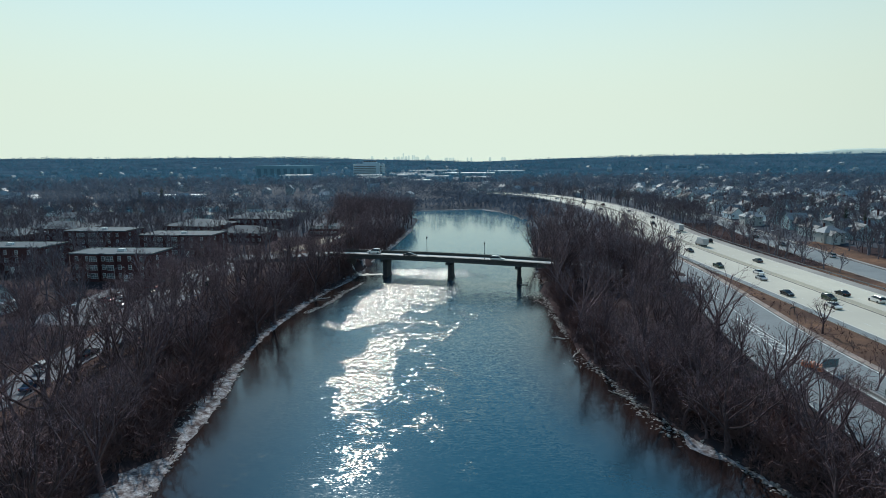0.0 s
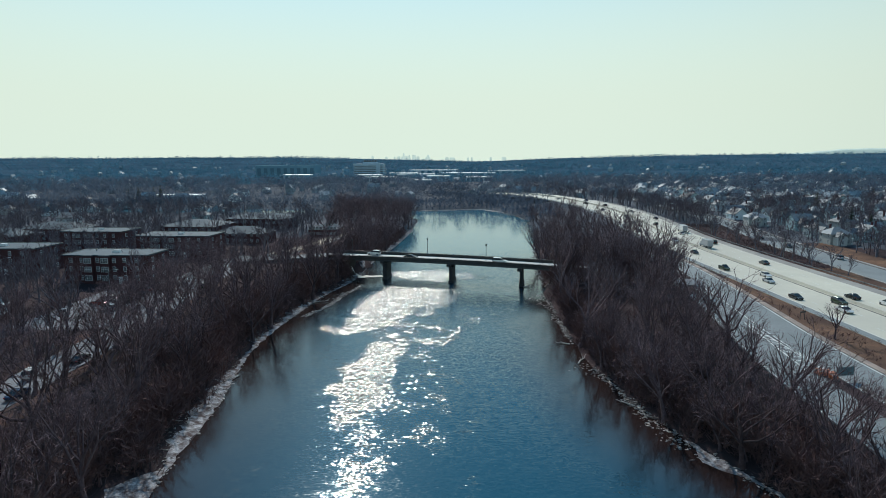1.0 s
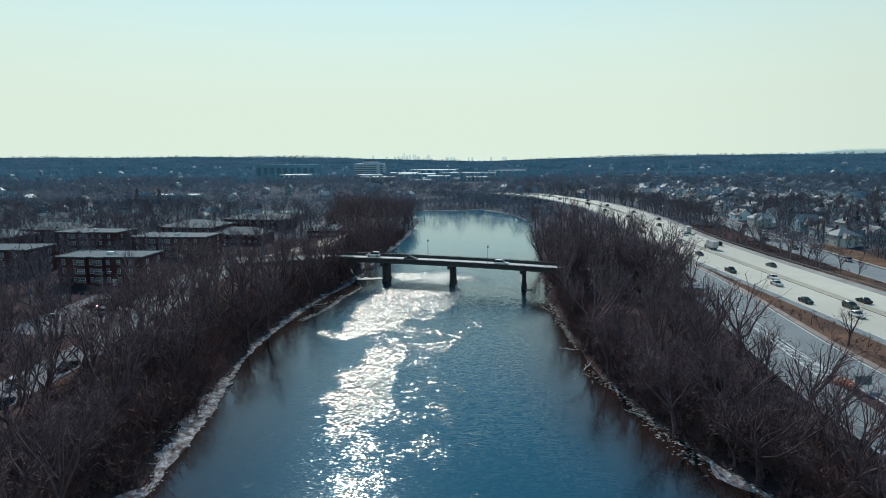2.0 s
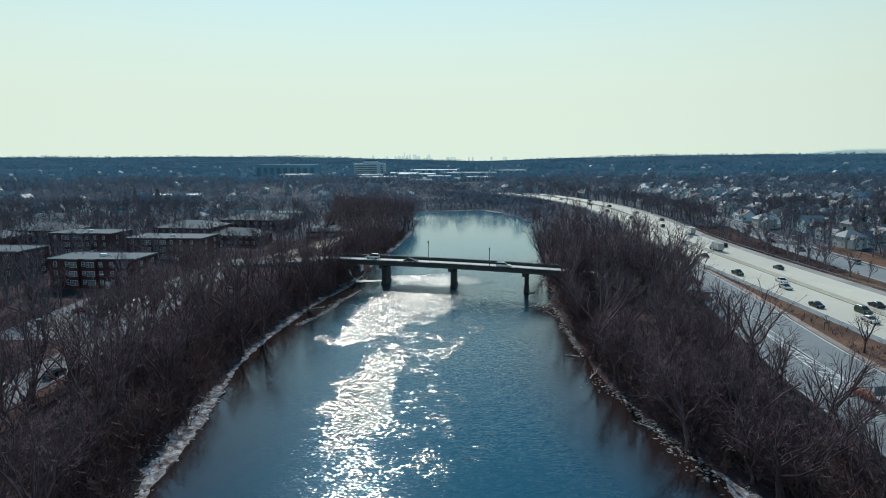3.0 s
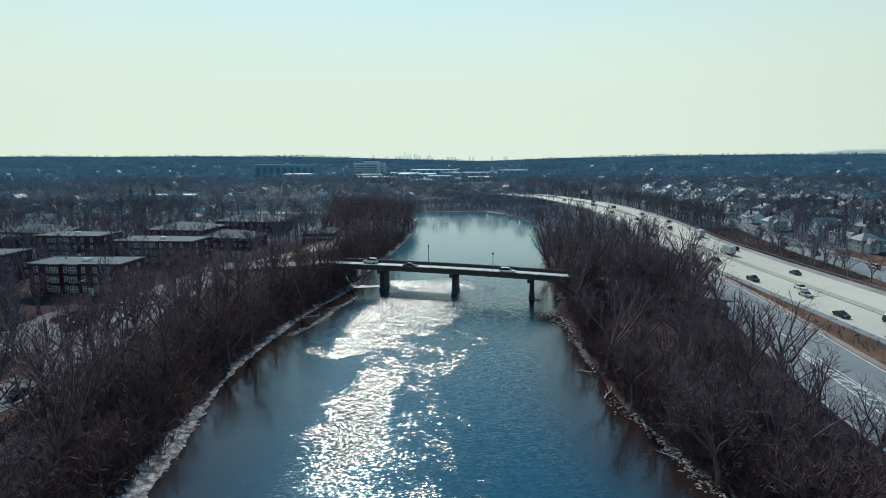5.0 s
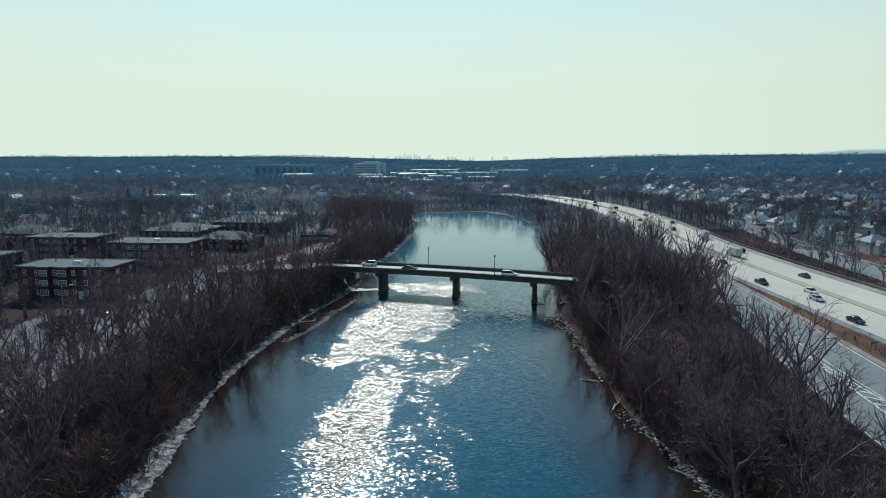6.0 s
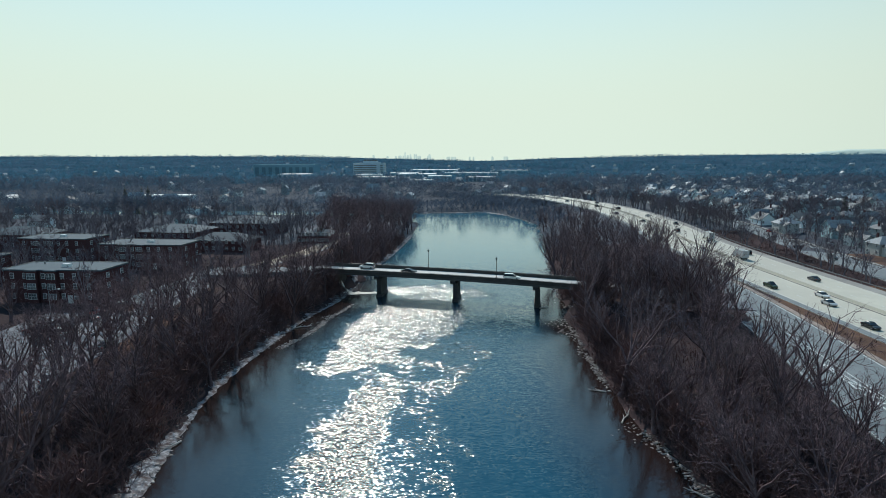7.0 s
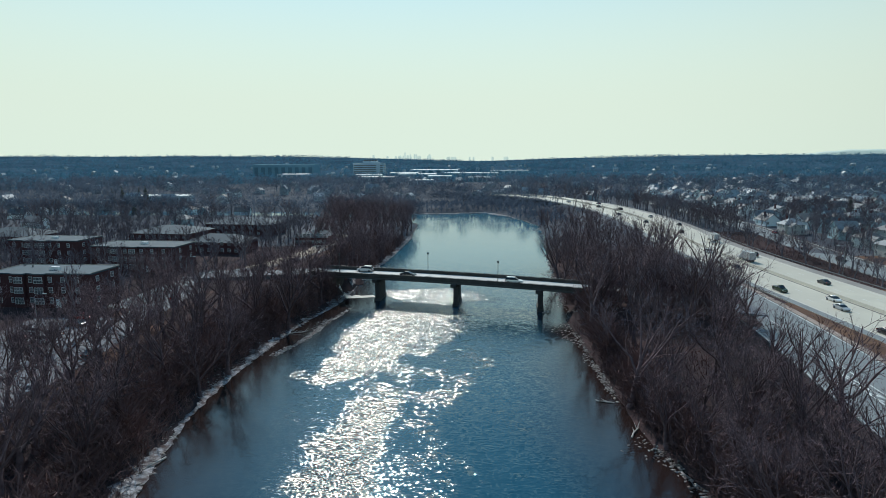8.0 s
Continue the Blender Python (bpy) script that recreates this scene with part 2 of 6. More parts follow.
HORIZON_TWIG = material("haze_tinted_horizon", (0.085, 0.205, 0.310), (0.102, 0.212, 0.310), 0.02, 0.95, thin=0.5, third=(0.056, 0.140, 0.215), third_scale=0.009)
NEEDLES = material("needles", (0.022, 0.038, 0.026), (0.04, 0.06, 0.035), 1.0, 0.8)
BRICK = material("dark_red_brick", (0.098, 0.050, 0.054), (0.072, 0.041, 0.045), 3.0, 0.9, bump=0.006, random_tone=0.15)
ROOF_FLAT = material("grey_flat_roofing", (0.052, 0.082, 0.104), (0.040, 0.064, 0.082), 0.3, 0.85, random_tone=0.1)
ROOF_SHINGLE = material("shingle_roof", (0.150, 0.172, 0.190), (0.110, 0.128, 0.142), 1.2, 0.7, random_tone=0.6)
SIDING = material("white_siding", (0.80, 0.87, 0.88), (0.72, 0.79, 0.81), 0.8, 0.6, random_tone=0.12)
SIDING_BLUE = material("blue_grey_siding", (0.44, 0.57, 0.60), (0.37, 0.50, 0.53), 0.8, 0.6, random_tone=0.25)
SIDING_TAN = material("tan_siding", (0.52, 0.54, 0.52), (0.44, 0.46, 0.45), 0.8, 0.65, random_tone=0.25)
TRIM = material("white_trim", (0.70, 0.72, 0.72), (0.60, 0.62, 0.62), 2.0, 0.5)
PANE = material("window_glass", (0.035, 0.042, 0.048), (0.26, 0.29, 0.31), 0.45, 0.12)
PANE_DARK = material("ribbon_glass", (0.12, 0.15, 0.17), (0.09, 0.115, 0.135), 0.1, 0.3)
KERB = material("stained_kerb", (0.42, 0.34, 0.29), (0.30, 0.25, 0.22), 0.6, 0.9, third=(0.22, 0.19, 0.17), third_scale=0.2)
SHOULDER = material("dusty_shoulder", (0.34, 0.33, 0.30), (0.26, 0.25, 0.23), 0.3, 0.85, third=(0.20, 0.19, 0.18), third_scale=0.06)
PATH = material("sunlit_path", (0.62, 0.50, 0.37), (0.50, 0.41, 0.31), 0.4, 0.9, third=(0.40, 0.34, 0.27), third_scale=0.15)
BAY = material("dusty_bay_doors", (0.10, 0.185, 0.25), (0.085, 0.16, 0.22), 0.1, 0.8)
OFFICE = material("office_cladding", (0.46, 0.58, 0.66), (0.40, 0.51, 0.59), 0.05, 0.6)
WAREHOUSE = material("blue_grey_cladding", (0.19, 0.32, 0.40), (0.16, 0.28, 0.36), 0.05, 0.9)
WHITE_ROOF = material("white_membrane_roof", (0.78, 0.80, 0.80), (0.66, 0.69, 0.70), 0.05, 0.5)
HAZY = material("tower_haze_glow", (0.34, 0.36, 0.34), (0.30, 0.32, 0.30), 0.01, 0.25, 1.0)
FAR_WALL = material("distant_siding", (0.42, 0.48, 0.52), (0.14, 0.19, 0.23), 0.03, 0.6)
for shine in (HAZY,):          # horizon haze over the city is put in as emission; the towers are unlit
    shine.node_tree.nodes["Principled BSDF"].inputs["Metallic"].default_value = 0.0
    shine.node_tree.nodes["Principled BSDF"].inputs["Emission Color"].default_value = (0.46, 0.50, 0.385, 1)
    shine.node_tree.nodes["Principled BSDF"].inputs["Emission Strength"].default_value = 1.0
# haze in front of the hill is put into this pale base colour
FAR_HILL = material("haze_pale_hill", (0.66, 0.72, 0.62), (0.60, 0.67, 0.58), 0.004, 0.95)


# ---- helpers for meshes ----
class Build:
    """Gathers corners and faces of one mesh."""

    def __init__(self):
        self.v, self.f = [], []

    def add(self, verts, faces):
        k = len(self.v)
        self.v += [tuple(p) for p in verts]
        self.f += [tuple(k + i for i in face) for face in faces]
        return self

    def box(self, cx, cy, cz, sx, sy, sz, turn=0.0, top=1.0):
        """A box on its centre, turned about z; top scales its upper face."""
        c, s = math.cos(radians(turn)), math.sin(radians(turn))
        verts = []
        for z, k in ((-0.5, 1.0), (0.5, top)):
            for x, y in ((-0.5, -0.5), (0.5, -0.5), (0.5, 0.5), (-0.5, 0.5)):
                px, py = x * sx * k, y * sy * k
                verts.append((cx + c * px - s * py, cy + s * px + c * py, cz + z * sz))
        return self.add(verts, [(3, 2, 1, 0), (4, 5, 6, 7), (0, 1, 5, 4), (1, 2, 6, 5), (2, 3, 7, 6), (3, 0, 4, 7)])

    def tube(self, path, radii, sides=6):
        path = [Vector(p) for p in path]
        verts, faces = [], []
        for i, (p, r) in enumerate(zip(path, radii)):
            d = (path[min(i + 1, len(path) - 1)] - path[max(i - 1, 0)]).normalized()
            a = d.orthogonal().normalized()
            b = d.cross(a)
            verts += [p + r * (a * math.cos(2 * math.pi * j / sides) + b * math.sin(2 * math.pi * j / sides)) for j in range(sides)]
        for i in range(len(path) - 1):
            for j in range(sides):
                k = (j + 1) % sides
                faces.append((i * sides + j, i * sides + k, (i + 1) * sides + k, (i + 1) * sides + j))
        faces.append(tuple(reversed(range(sides))))
        faces.append(tuple(range((len(path) - 1) * sides, len(path) * sides)))
        return self.add(verts, faces)

    def loft(self, sections):
        """Joins closed rings of equal count."""
        n = len(sections[0])
        verts = [p for ring in sections for p in ring]
        faces = [(i * n + j, i * n + (j + 1) % n, (i + 1) * n + (j + 1) % n, (i + 1) * n + j) for i in range(len(sections) - 1) for j in range(n)]
        faces += [tuple(reversed(range(n))), tuple(range((len(sections) - 1) * n, len(sections) * n))]
        return self.add(verts, faces)

    def ribbon(self, left, right, thick=0.0):
        """A strip between two rows of points, with sides when thick."""
        n = len(left)
        verts = [*left, *right]
        faces = [(i, n + i, n + i + 1, i + 1) for i in range(n - 1)]
        if thick:
            verts += [(x, y, z - thick) for x, y, z in verts]
            faces += [(2 * n + i + 1, 3 * n + i + 1, 3 * n + i, 2 * n + i) for i in range(n - 1)]
            faces += [(i + 1, 2 * n + i + 1, 2 * n + i, i) for i in range(n - 1)]
            faces += [(n + i, 3 * n + i, 3 * n + i + 1, n + i + 1) for i in range(n - 1)]
            faces += [(0, 2 * n, 3 * n, n), (n - 1, 2 * n - 1, 4 * n - 1, 3 * n - 1)]
        return self.add(verts, faces)

    def mesh(self, name, mat, smooth=False):
        me = bpy.data.meshes.new(name)
        me.from_pydata(self.v, [], self.f)
        me.materials.append(mat)
        if smooth:
            me.polygons.foreach_set("use_smooth", [True] * len(me.polygons))
        me.update()
        return me


def part(name, build, mat, parent=None, label="", smooth=False):
    """One mesh object under a thing or a part; build is a Build or a mesh to share."""
    data = build.mesh(name, mat, smooth) if isinstance(build, Build) else build
    ob = new(name, data)
    ob.parent = parent
    return tagged(ob, label)


def thing(name, label, category, m=None, group="", kind=""):
    ob = tagged(new(name), label, category, group, kind)
    ob.empty_display_size = 0.5
    if m is not None:
        ob.matrix_basis = m
    return ob


def arrays_mesh(name, verts, tris, mat):
    """A mesh from numpy corners and triangles."""
    me = bpy.data.meshes.new(name)
    me.vertices.add(len(verts))
    me.vertices.foreach_set("co", np.ascontiguousarray(verts, dtype=np.float32).ravel())
    me.loops.add(3 * len(tris))
    me.loops.foreach_set("vertex_index", np.ascontiguousarray(tris, dtype=np.int32).ravel())
    me.polygons.add(len(tris))
    me.polygons.foreach_set("loop_start", np.arange(0, 3 * len(tris), 3, dtype=np.int32))
    me.materials.append(mat)
    me.update(calc_edges=True)
    me.validate()
    return me


# ---- the lie of the land ----
WEST = [(-34, -400), (-34, 0), (-35.5, 66), (-37.6, 80), (-38, 97), (-40.5, 112), (-42.5, 127), (-41.5, 147), (-39.7, 162), (-37.7, 180),
        (-31.5, 200), (-31, 225), (-29.4, 249), (-26.6, 265), (-23.6, 299), (-21, 341), (-21, 405), (-34, 432), (-90, 446), (-340, 462)]
EAST = [(-340, 510), (-90, 488), (-23.7, 473), (3, 477), (30, 486), (44, 440), (52, 398), (49, 351), (41, 290), (33, 220),
        (29, 170), (28, 148), (27.6, 125), (29.3, 113), (30.8, 100), (33.2, 90), (36, 82), (39.6, 74), (43, 64), (49, 30), (52, -400)]
SHORE = np.array(WEST + EAST, float)
HIGHWAY = np.array([(101, -600, 3.0), (102.5, 60, 3.0), (103.6, 160, 3.0), (103.6, 205, 3.0), (103.8, 250, 3.0), (105.3, 300, 3.4),
                    (110.5, 350, 4.6), (109.5, 400, 6.0), (102, 448, 7.2), (91, 492, 8.0), (74, 545, 8.2), (50, 592, 7.0), (30, 640, 2.6), (12, 720, -0.5), (-4, 860, -1.0)], float)


def smooth_line(points, step=6.0):
    """Resamples a polyline to even, rounded steps."""
    p = np.array(points, float)
    for _ in range(3):
        q = [p[0]]
        for a, b in zip(p[:-1], p[1:]):
            q += [0.75 * a + 0.25 * b, 0.25 * a + 0.75 * b]
        p = np.array(q + [p[-1]])
    along = np.r_[0, np.cumsum(np.linalg.norm(np.diff(p[:, :2], axis=0), axis=1))]
    at = np.linspace(0, along[-1], int(along[-1] / step) + 2)
    return np.stack([np.interp(at, along, p[:, k]) for k in range(p.shape[1])], 1)


def sideways(line):
    d = np.gradient(line[:, :2], axis=0)
    d /= np.linalg.norm(d, axis=1)[:, None]
    return np.stack([d[:, 1], -d[:, 0]], 1)          # to the right of the way


def from_line(x, y, line):
    """Distance to a polyline and, of the nearest place on it, the third column."""
    best, third = np.full(np.shape(x), 1e9), np.zeros(np.shape(x))
    for a, b in zip(line[:-1], line[1:]):
        d = b[:2] - a[:2]
        k = np.clip(((x - a[0]) * d[0] + (y - a[1]) * d[1]) / (d @ d + 1e-9), 0, 1)
        dist = np.hypot(x - a[0] - k * d[0], y - a[1] - k * d[1])
        closer = dist < best
        best = np.where(closer, dist, best)
        if line.shape[1] > 2:
            third = np.where(closer, a[2] + k * (b[2] - a[2]), third)
    return best, third


def inland(x, y):
    """Metres from the water's edge, negative on the river."""
    x, y = np.asarray(x, float), np.asarray(y, float)
    loop = np.vstack([SHORE, SHORE[:1]])
    dist, _ = from_line(x, y, loop)
    inside = np.zeros(x.shape, bool)
    for (ax, ay), (bx, by) in zip(loop[:-1], loop[1:]):
        crosses = (ay > y) != (by > y)
        inside ^= crosses & (x < (bx - ax) * (y - ay) / (by - ay + 1e-12) + ax)
    return np.where(inside, -dist, dist)


def wobble(x, y, size):
    return np.sin(x / size + 1.3) * np.cos(y / size * 0.9 + 0.4) + 0.5 * np.sin(x / size * 2.3 + y / size * 1.7)


BRIDGE_AT, BRIDGE_WAY = Vector((1.4, 200.2)), Vector((0.963, -0.269)).normalized()
BRIDGE_ACROSS = Vector((-BRIDGE_WAY.y, BRIDGE_WAY.x))


def deck_z(s):
    return 7.42 - 0.00028 * (s + 16) ** 2


def ground_z(x, y):
    """The height of the ground."""
    x, y = np.asarray(x, float), np.asarray(y, float)
    s = inland(x, y)
    s = s + 0.6 * wobble(x, y, 3.1) * np.clip(1 - abs(s) / 12, 0, 1)
    z = np.interp(s, [-8, -2, 0, 2.5, 6, 15, 30], [-2.5, -0.8, 0, 0.55, 1.2, 2.8, 3.0])
    z = z + 0.12 * wobble(x, y, 9.0) * np.clip(s / 20, 0, 1)
    # the motorway's bank
    dist, hz = from_line(x, y, HIGHWAY)
    bank = np.clip((34 - dist) / 16, 0, 1) * np.clip((495 - y) / 30, 0, 1)
    z = np.where(s > 0, z * (1 - bank) + (hz - 0.25) * bank, z)
    # graded flat under the roads
    z = np.where((x > 50) & (x < 160) & (y < 320) & (s > 14), np.minimum(z, 2.9 + np.clip((y - 250) / 60, 0, 2)), z)
    z = np.where((x < -62) & (x > -104) & (y < 260), np.minimum(z, 2.95), z)
    # the ends of the bridge rest on raised ground
    u = (x - BRIDGE_AT.x) * BRIDGE_WAY.x + (y - BRIDGE_AT.y) * BRIDGE_WAY.y
    w = abs((x - BRIDGE_AT.x) * BRIDGE_ACROSS.x + (y - BRIDGE_AT.y) * BRIDGE_ACROSS.y)
    ramp = np.clip((17 - w) / 8, 0, 1) * np.clip((u - 33) / 6, 0, 1) * np.clip((76 - u) / 40, 0, 1)
    ramp = np.maximum(ramp, np.clip((17 - w) / 8, 0, 1) * np.clip((-u - 37) / 6, 0, 1) * np.clip((82 + u) / 40, 0, 1))
    z = np.maximum(z, np.where((ramp > 0) & (s > 0.5), 3 + 2.2 * ramp, -9))
    # distant rises
    far, way = np.hypot(x, y), np.degrees(np.arctan2(x, np.maximum(y, 1)))
    rise = np.interp(way, [-60, -15, -6, 3, 8, 20, 60], [53, 50, 34, 15, 29, 46, 54])
    z = z + rise * np.clip((far - 1300) / 1900, 0, 1) ** 1.3 + 3.0 * wobble(x, y, 260.0) * np.clip((far - 1200) / 800, 0, 1)
    return z


def stretch_axis(lo, hi, step, reach):
    mid = list(np.arange(lo, hi + 0.1, step))
    out, d, k = [], step, hi
    while k < reach:
        d *= 1.18
        k += d
        out.append(min(k, reach))
    low, d, k = [], step, lo
    while k > -reach:
        d *= 1.18
        k -= d
        low.append(max(k, -reach))
    return np.array(low[::-1] + mid + out)


def grid_mesh(name, xs, ys, zs, mat, smooth=True):
    nx, ny = len(xs), len(ys)
    gx, gy = np.meshgrid(xs, ys)
    verts = np.stack([gx.ravel(), gy.ravel(), zs.ravel()], 1)
    i, j = np.meshgrid(np.arange(nx - 1), np.arange(ny - 1))
    a = (j * nx + i).ravel()
    tris = np.concatenate([np.stack([a, a + 1, a + nx + 1], 1), np.stack([a, a + nx + 1, a + nx], 1)])
    me = arrays_mesh(name, verts, tris, mat)
    if smooth:
        me.polygons.foreach_set("use_smooth", [True] * len(me.polygons))
    return me


xs, ys = stretch_axis(-110, 170, 2.2, 4700), stretch_axis(40, 510, 2.7, 4700)
gx, gy = np.meshgrid(xs, ys)
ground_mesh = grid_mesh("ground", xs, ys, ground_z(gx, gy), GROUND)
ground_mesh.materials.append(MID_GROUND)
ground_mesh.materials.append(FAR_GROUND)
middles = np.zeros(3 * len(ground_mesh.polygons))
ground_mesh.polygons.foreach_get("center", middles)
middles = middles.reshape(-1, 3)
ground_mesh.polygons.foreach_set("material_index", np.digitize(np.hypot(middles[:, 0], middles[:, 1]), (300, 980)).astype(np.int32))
ground = tagged(new("ground", ground_mesh), "brown winter ground with leaf litter and dry grass", "ground", kind="structure")
wx, wy = np.r_[-345.0, -200, np.arange(-100, 70.1, 1.6)], np.r_[-420.0, -100, np.arange(0, 230, 1.6), np.arange(230, 526, 5.0)]
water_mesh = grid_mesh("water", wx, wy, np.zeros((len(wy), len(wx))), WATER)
gx, gy = np.meshgrid(wx, wy)
# width of the band along each bank painted as dark tree reflection
mirror_band = np.where(gx > -5, np.interp(gy, [120, 175], [22.0, 10.0]), np.interp(gy, [120, 175], [23.0, 13.0])) + 3.0 * wobble(gx, gy, 11.0)
past_band = np.clip((-inland(gx, gy) - 2.0) / mirror_band, 0, 1).ravel()
water_mesh.attributes.new("off_bank", "FLOAT", "POINT").data.foreach_set("value", (past_band * past_band * (3 - 2 * past_band)).astype(np.float32))


def gusts(x, y):
    """Where the wind ruffles the water: long patches, each a line of centres with a width and a strength."""
    out = np.zeros(np.shape(x))
    for patch in (
            [(-8, 197, 9, 1.0), (-11, 190, 8, 1.25), (-14, 175, 8.5, 1.3), (-17, 160, 7.5, 1.3), (-19, 149, 5.5, 1.15), (-24, 141, 3.0, 0.8)],
            [(-1, 189, 5, 1.0), (-2, 172, 4.5, 0.95), (-7, 158, 3.5, 0.75)],
            [(-12.5, 136, 3.0, 0.75), (-13, 126, 3.8, 1.05), (-14.8, 117, 4.4, 1.1), (-15.8, 106, 4.8, 1.05), (-15, 97, 3.8, 0.75), (-12.5, 86, 3.2, 0.5), (-10.5, 72, 2.6, 0.35)],
            [(0.5, 147, 4.0, 0.5), (-1.5, 136, 4.0, 0.6), (-4.5, 121, 3.0, 0.45), (-4, 104, 5.0, 0.4), (-3, 90, 5.0, 0.3)],
            [(-22, 143, 7, 0.42), (-12, 140, 9, 0.45), (1, 152, 8, 0.40)], [(-7, 100, 10, 0.32), (-6, 84, 8, 0.28)],
            [(-15, 211, 6, 1.0), (-4, 212, 8, 1.1), (8, 205, 6, 0.7)]):
        patch = np.array(patch, float)
        for a, b in zip(patch[:-1], patch[1:]):
            d = b[:2] - a[:2]
            k = np.clip(((x - a[0]) * d[0] + (y - a[1]) * d[1]) / (d @ d), 0, 1)
            away = np.hypot(x - a[0] - k * d[0], y - a[1] - k * d[1]) / (a[2] + k * (b[2] - a[2]))
            out = np.maximum(out, (a[3] + k * (b[3] - a[3])) * np.clip(1.75 - 1.1 * away, 0, 1))
    return out


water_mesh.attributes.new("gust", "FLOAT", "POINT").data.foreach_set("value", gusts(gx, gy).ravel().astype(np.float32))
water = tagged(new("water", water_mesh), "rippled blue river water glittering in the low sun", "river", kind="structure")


# ---- roads ----
def road(name, line, left, right, lift, mat, label, thick=0.15):
    n = sideways(line)
    a = [(p[0] + left * q[0], p[1] + left * q[1], p[2] + lift) for p, q in zip(line, n)]
    b = [(p[0] + right * q[0], p[1] + right * q[1], p[2] + lift) for p, q in zip(line, n)]
    return tagged(part(name, Build().ribbon(a, b, thick), mat), label, "road", kind="structure")


HW = smooth_line(HIGHWAY, 6.0)
road("road_motorway", HW, -15.2, 14.8, 0.06, CONCRETE_ROAD, "wide pale concrete motorway curving beside the river", 0.6)
EXIT = smooth_line([(71, -60, 3), (71, 60, 3), (71.2, 100, 3), (72.5, 125, 3), (77, 160, 3), (81, 200, 3), (82, 240, 3)], 5.0)
road("road_exit_ramp", EXIT, -4.2, 4.6, 0.03, ASPHALT, "weathered grey asphalt exit ramp")
FRONTAGE = smooth_line([(58, -60, 3), (59, 60, 3), (60.5, 100, 3), (65, 128, 3), (71, 160, 3), (75, 200, 3)], 5.0)
road("road_frontage", FRONTAGE, -4.8, 3.6, 0.02, ASPHALT, "weathered grey asphalt slip road under bare trees")
STREET = smooth_line([(134, -100, 3), (135, 120, 3), (138, 190, 3), (142.5, 240, 3), (148, 285, 3), (158.5, 345, 3.4), (166, 430, 3.6), (170, 560, 3.6)], 6.0)
road("road_street", STREET, -6.5, 6.0, 0.05, ASPHALT, "pale grey residential street behind a strip of trees")
LANE_W = smooth_line([(-72, -60, 3), (-72, 100, 3), (-73, 150, 3), (-78, 190, 3), (-74, 225, 3), (-62, 255, 3), (-56, 280, 3), (-54, 330, 3)], 5.0)
road("road_riverside", LANE_W, -4.5, 4.5, 0.12, LOT, "sunlit riverside street glimpsed through bare trees")
road("pavement_riverside", LANE_W[LANE_W[:, 1] > 236], -4.2, 3.0, 0.128, PATH, "pale sunlit path beside the river above the bridge", 0.004)


def bridge_point(s, across, z):
    p = BRIDGE_AT + BRIDGE_WAY * s + BRIDGE_ACROSS * across
    return (p.x, p.y, z)


bridge = thing("river_bridge", "three-pier concrete road bridge with dark girders across the river", "bridge", pose(BRIDGE_AT.x, BRIDGE_AT.y, 0), kind="structure")
TO_BRIDGE = bridge.matrix_basis.inverted()


def bridge_strip(a0, a1, z0, z1, s0=-44.0, s1=44.0):
    """A beam that follows the deck's crown, between two offsets across and two heights from the deck."""
    b = Build()
    rows = []
    for i in range(42):
        s = s0 + (s1 - s0) * i / 41
        k = deck_z(s)
        ring = [bridge_point(s, a0, k + z0), bridge_point(s, a1, k + z0), bridge_point(s, a1, k + z1), bridge_point(s, a0, k + z1)]
        rows.append([TO_BRIDGE @ Vector(p) for p in ring])
    return b.loft(rows)


HALF = 4.1
part("roadway", bridge_strip(-HALF + 0.6, HALF - 0.6, -0.30, -0.05), DECK, bridge, "pale worn roadway")
part("deck_slab", bridge_strip(-HALF, HALF, -0.50, -0.305), CONCRETE_DARK, bridge)
for off in (-HALF + 0.3, -1.5, 1.5, HALF - 0.3):
    part("girder", bridge_strip(off - 0.2, off + 0.2, -1.1, -0.505, -40, 40), STEEL_DARK, bridge)
for off in (-HALF, HALF - 0.5):
    part("kerb", bridge_strip(off + 0.02, off + 0.48, -0.302, 0.12), CONCRETE_DARK, bridge)
for off, tall in ((-HALF + 0.08, 0.50), (HALF - 0.33, 0.80)):
    part("parapet", bridge_strip(off, off + 0.25, 0.122, tall), CONCRETE_DARK, bridge)
    rail = part("rail", bridge_strip(off + 0.06, off + 0.18, tall + 0.10, tall + 0.18), STEEL_DARK, bridge)
    for i in range(32):
        s = -43 + 86 * i / 31
        p = TO_BRIDGE @ Vector(bridge_point(s, off + 0.12, deck_z(s) + tall + 0.05))
        part("rail_post", Build().box(p.x, p.y, p.z, 0.1, 0.1, 0.16), STEEL_DARK, rail)
PIER_TURN = -7.0
for s in (-23.4, 0.0, 23.4):
    c = TO_BRIDGE @ Vector(bridge_point(s, 0, 0))
    top = deck_z(s) - 1.1
    pier = part("pier", Build().box(c.x, c.y, (top - 0.9 - 3) / 2, 1.3, 7.4, top - 0.9 + 3, PIER_TURN), PIER, bridge, "stained concrete wall pier")
    part("pier_cap", Build().box(c.x, c.y, top - 0.45, 1.5, 9.2, 0.9, -15.6), PIER, pier)
    part("footing", Build().box(c.x, c.y, -0.6, 1.9, 8.4, 2.8, PIER_TURN, 0.93), PIER, pier)
for s in (-39.0, 38.0):
    c = TO_BRIDGE @ Vector(bridge_point(s, 0, 0))
    part("abutment", Build().box(c.x, c.y, 2.6, 3.0, 9.8, 7.4, -15.6), CONCRETE_DARK, bridge)
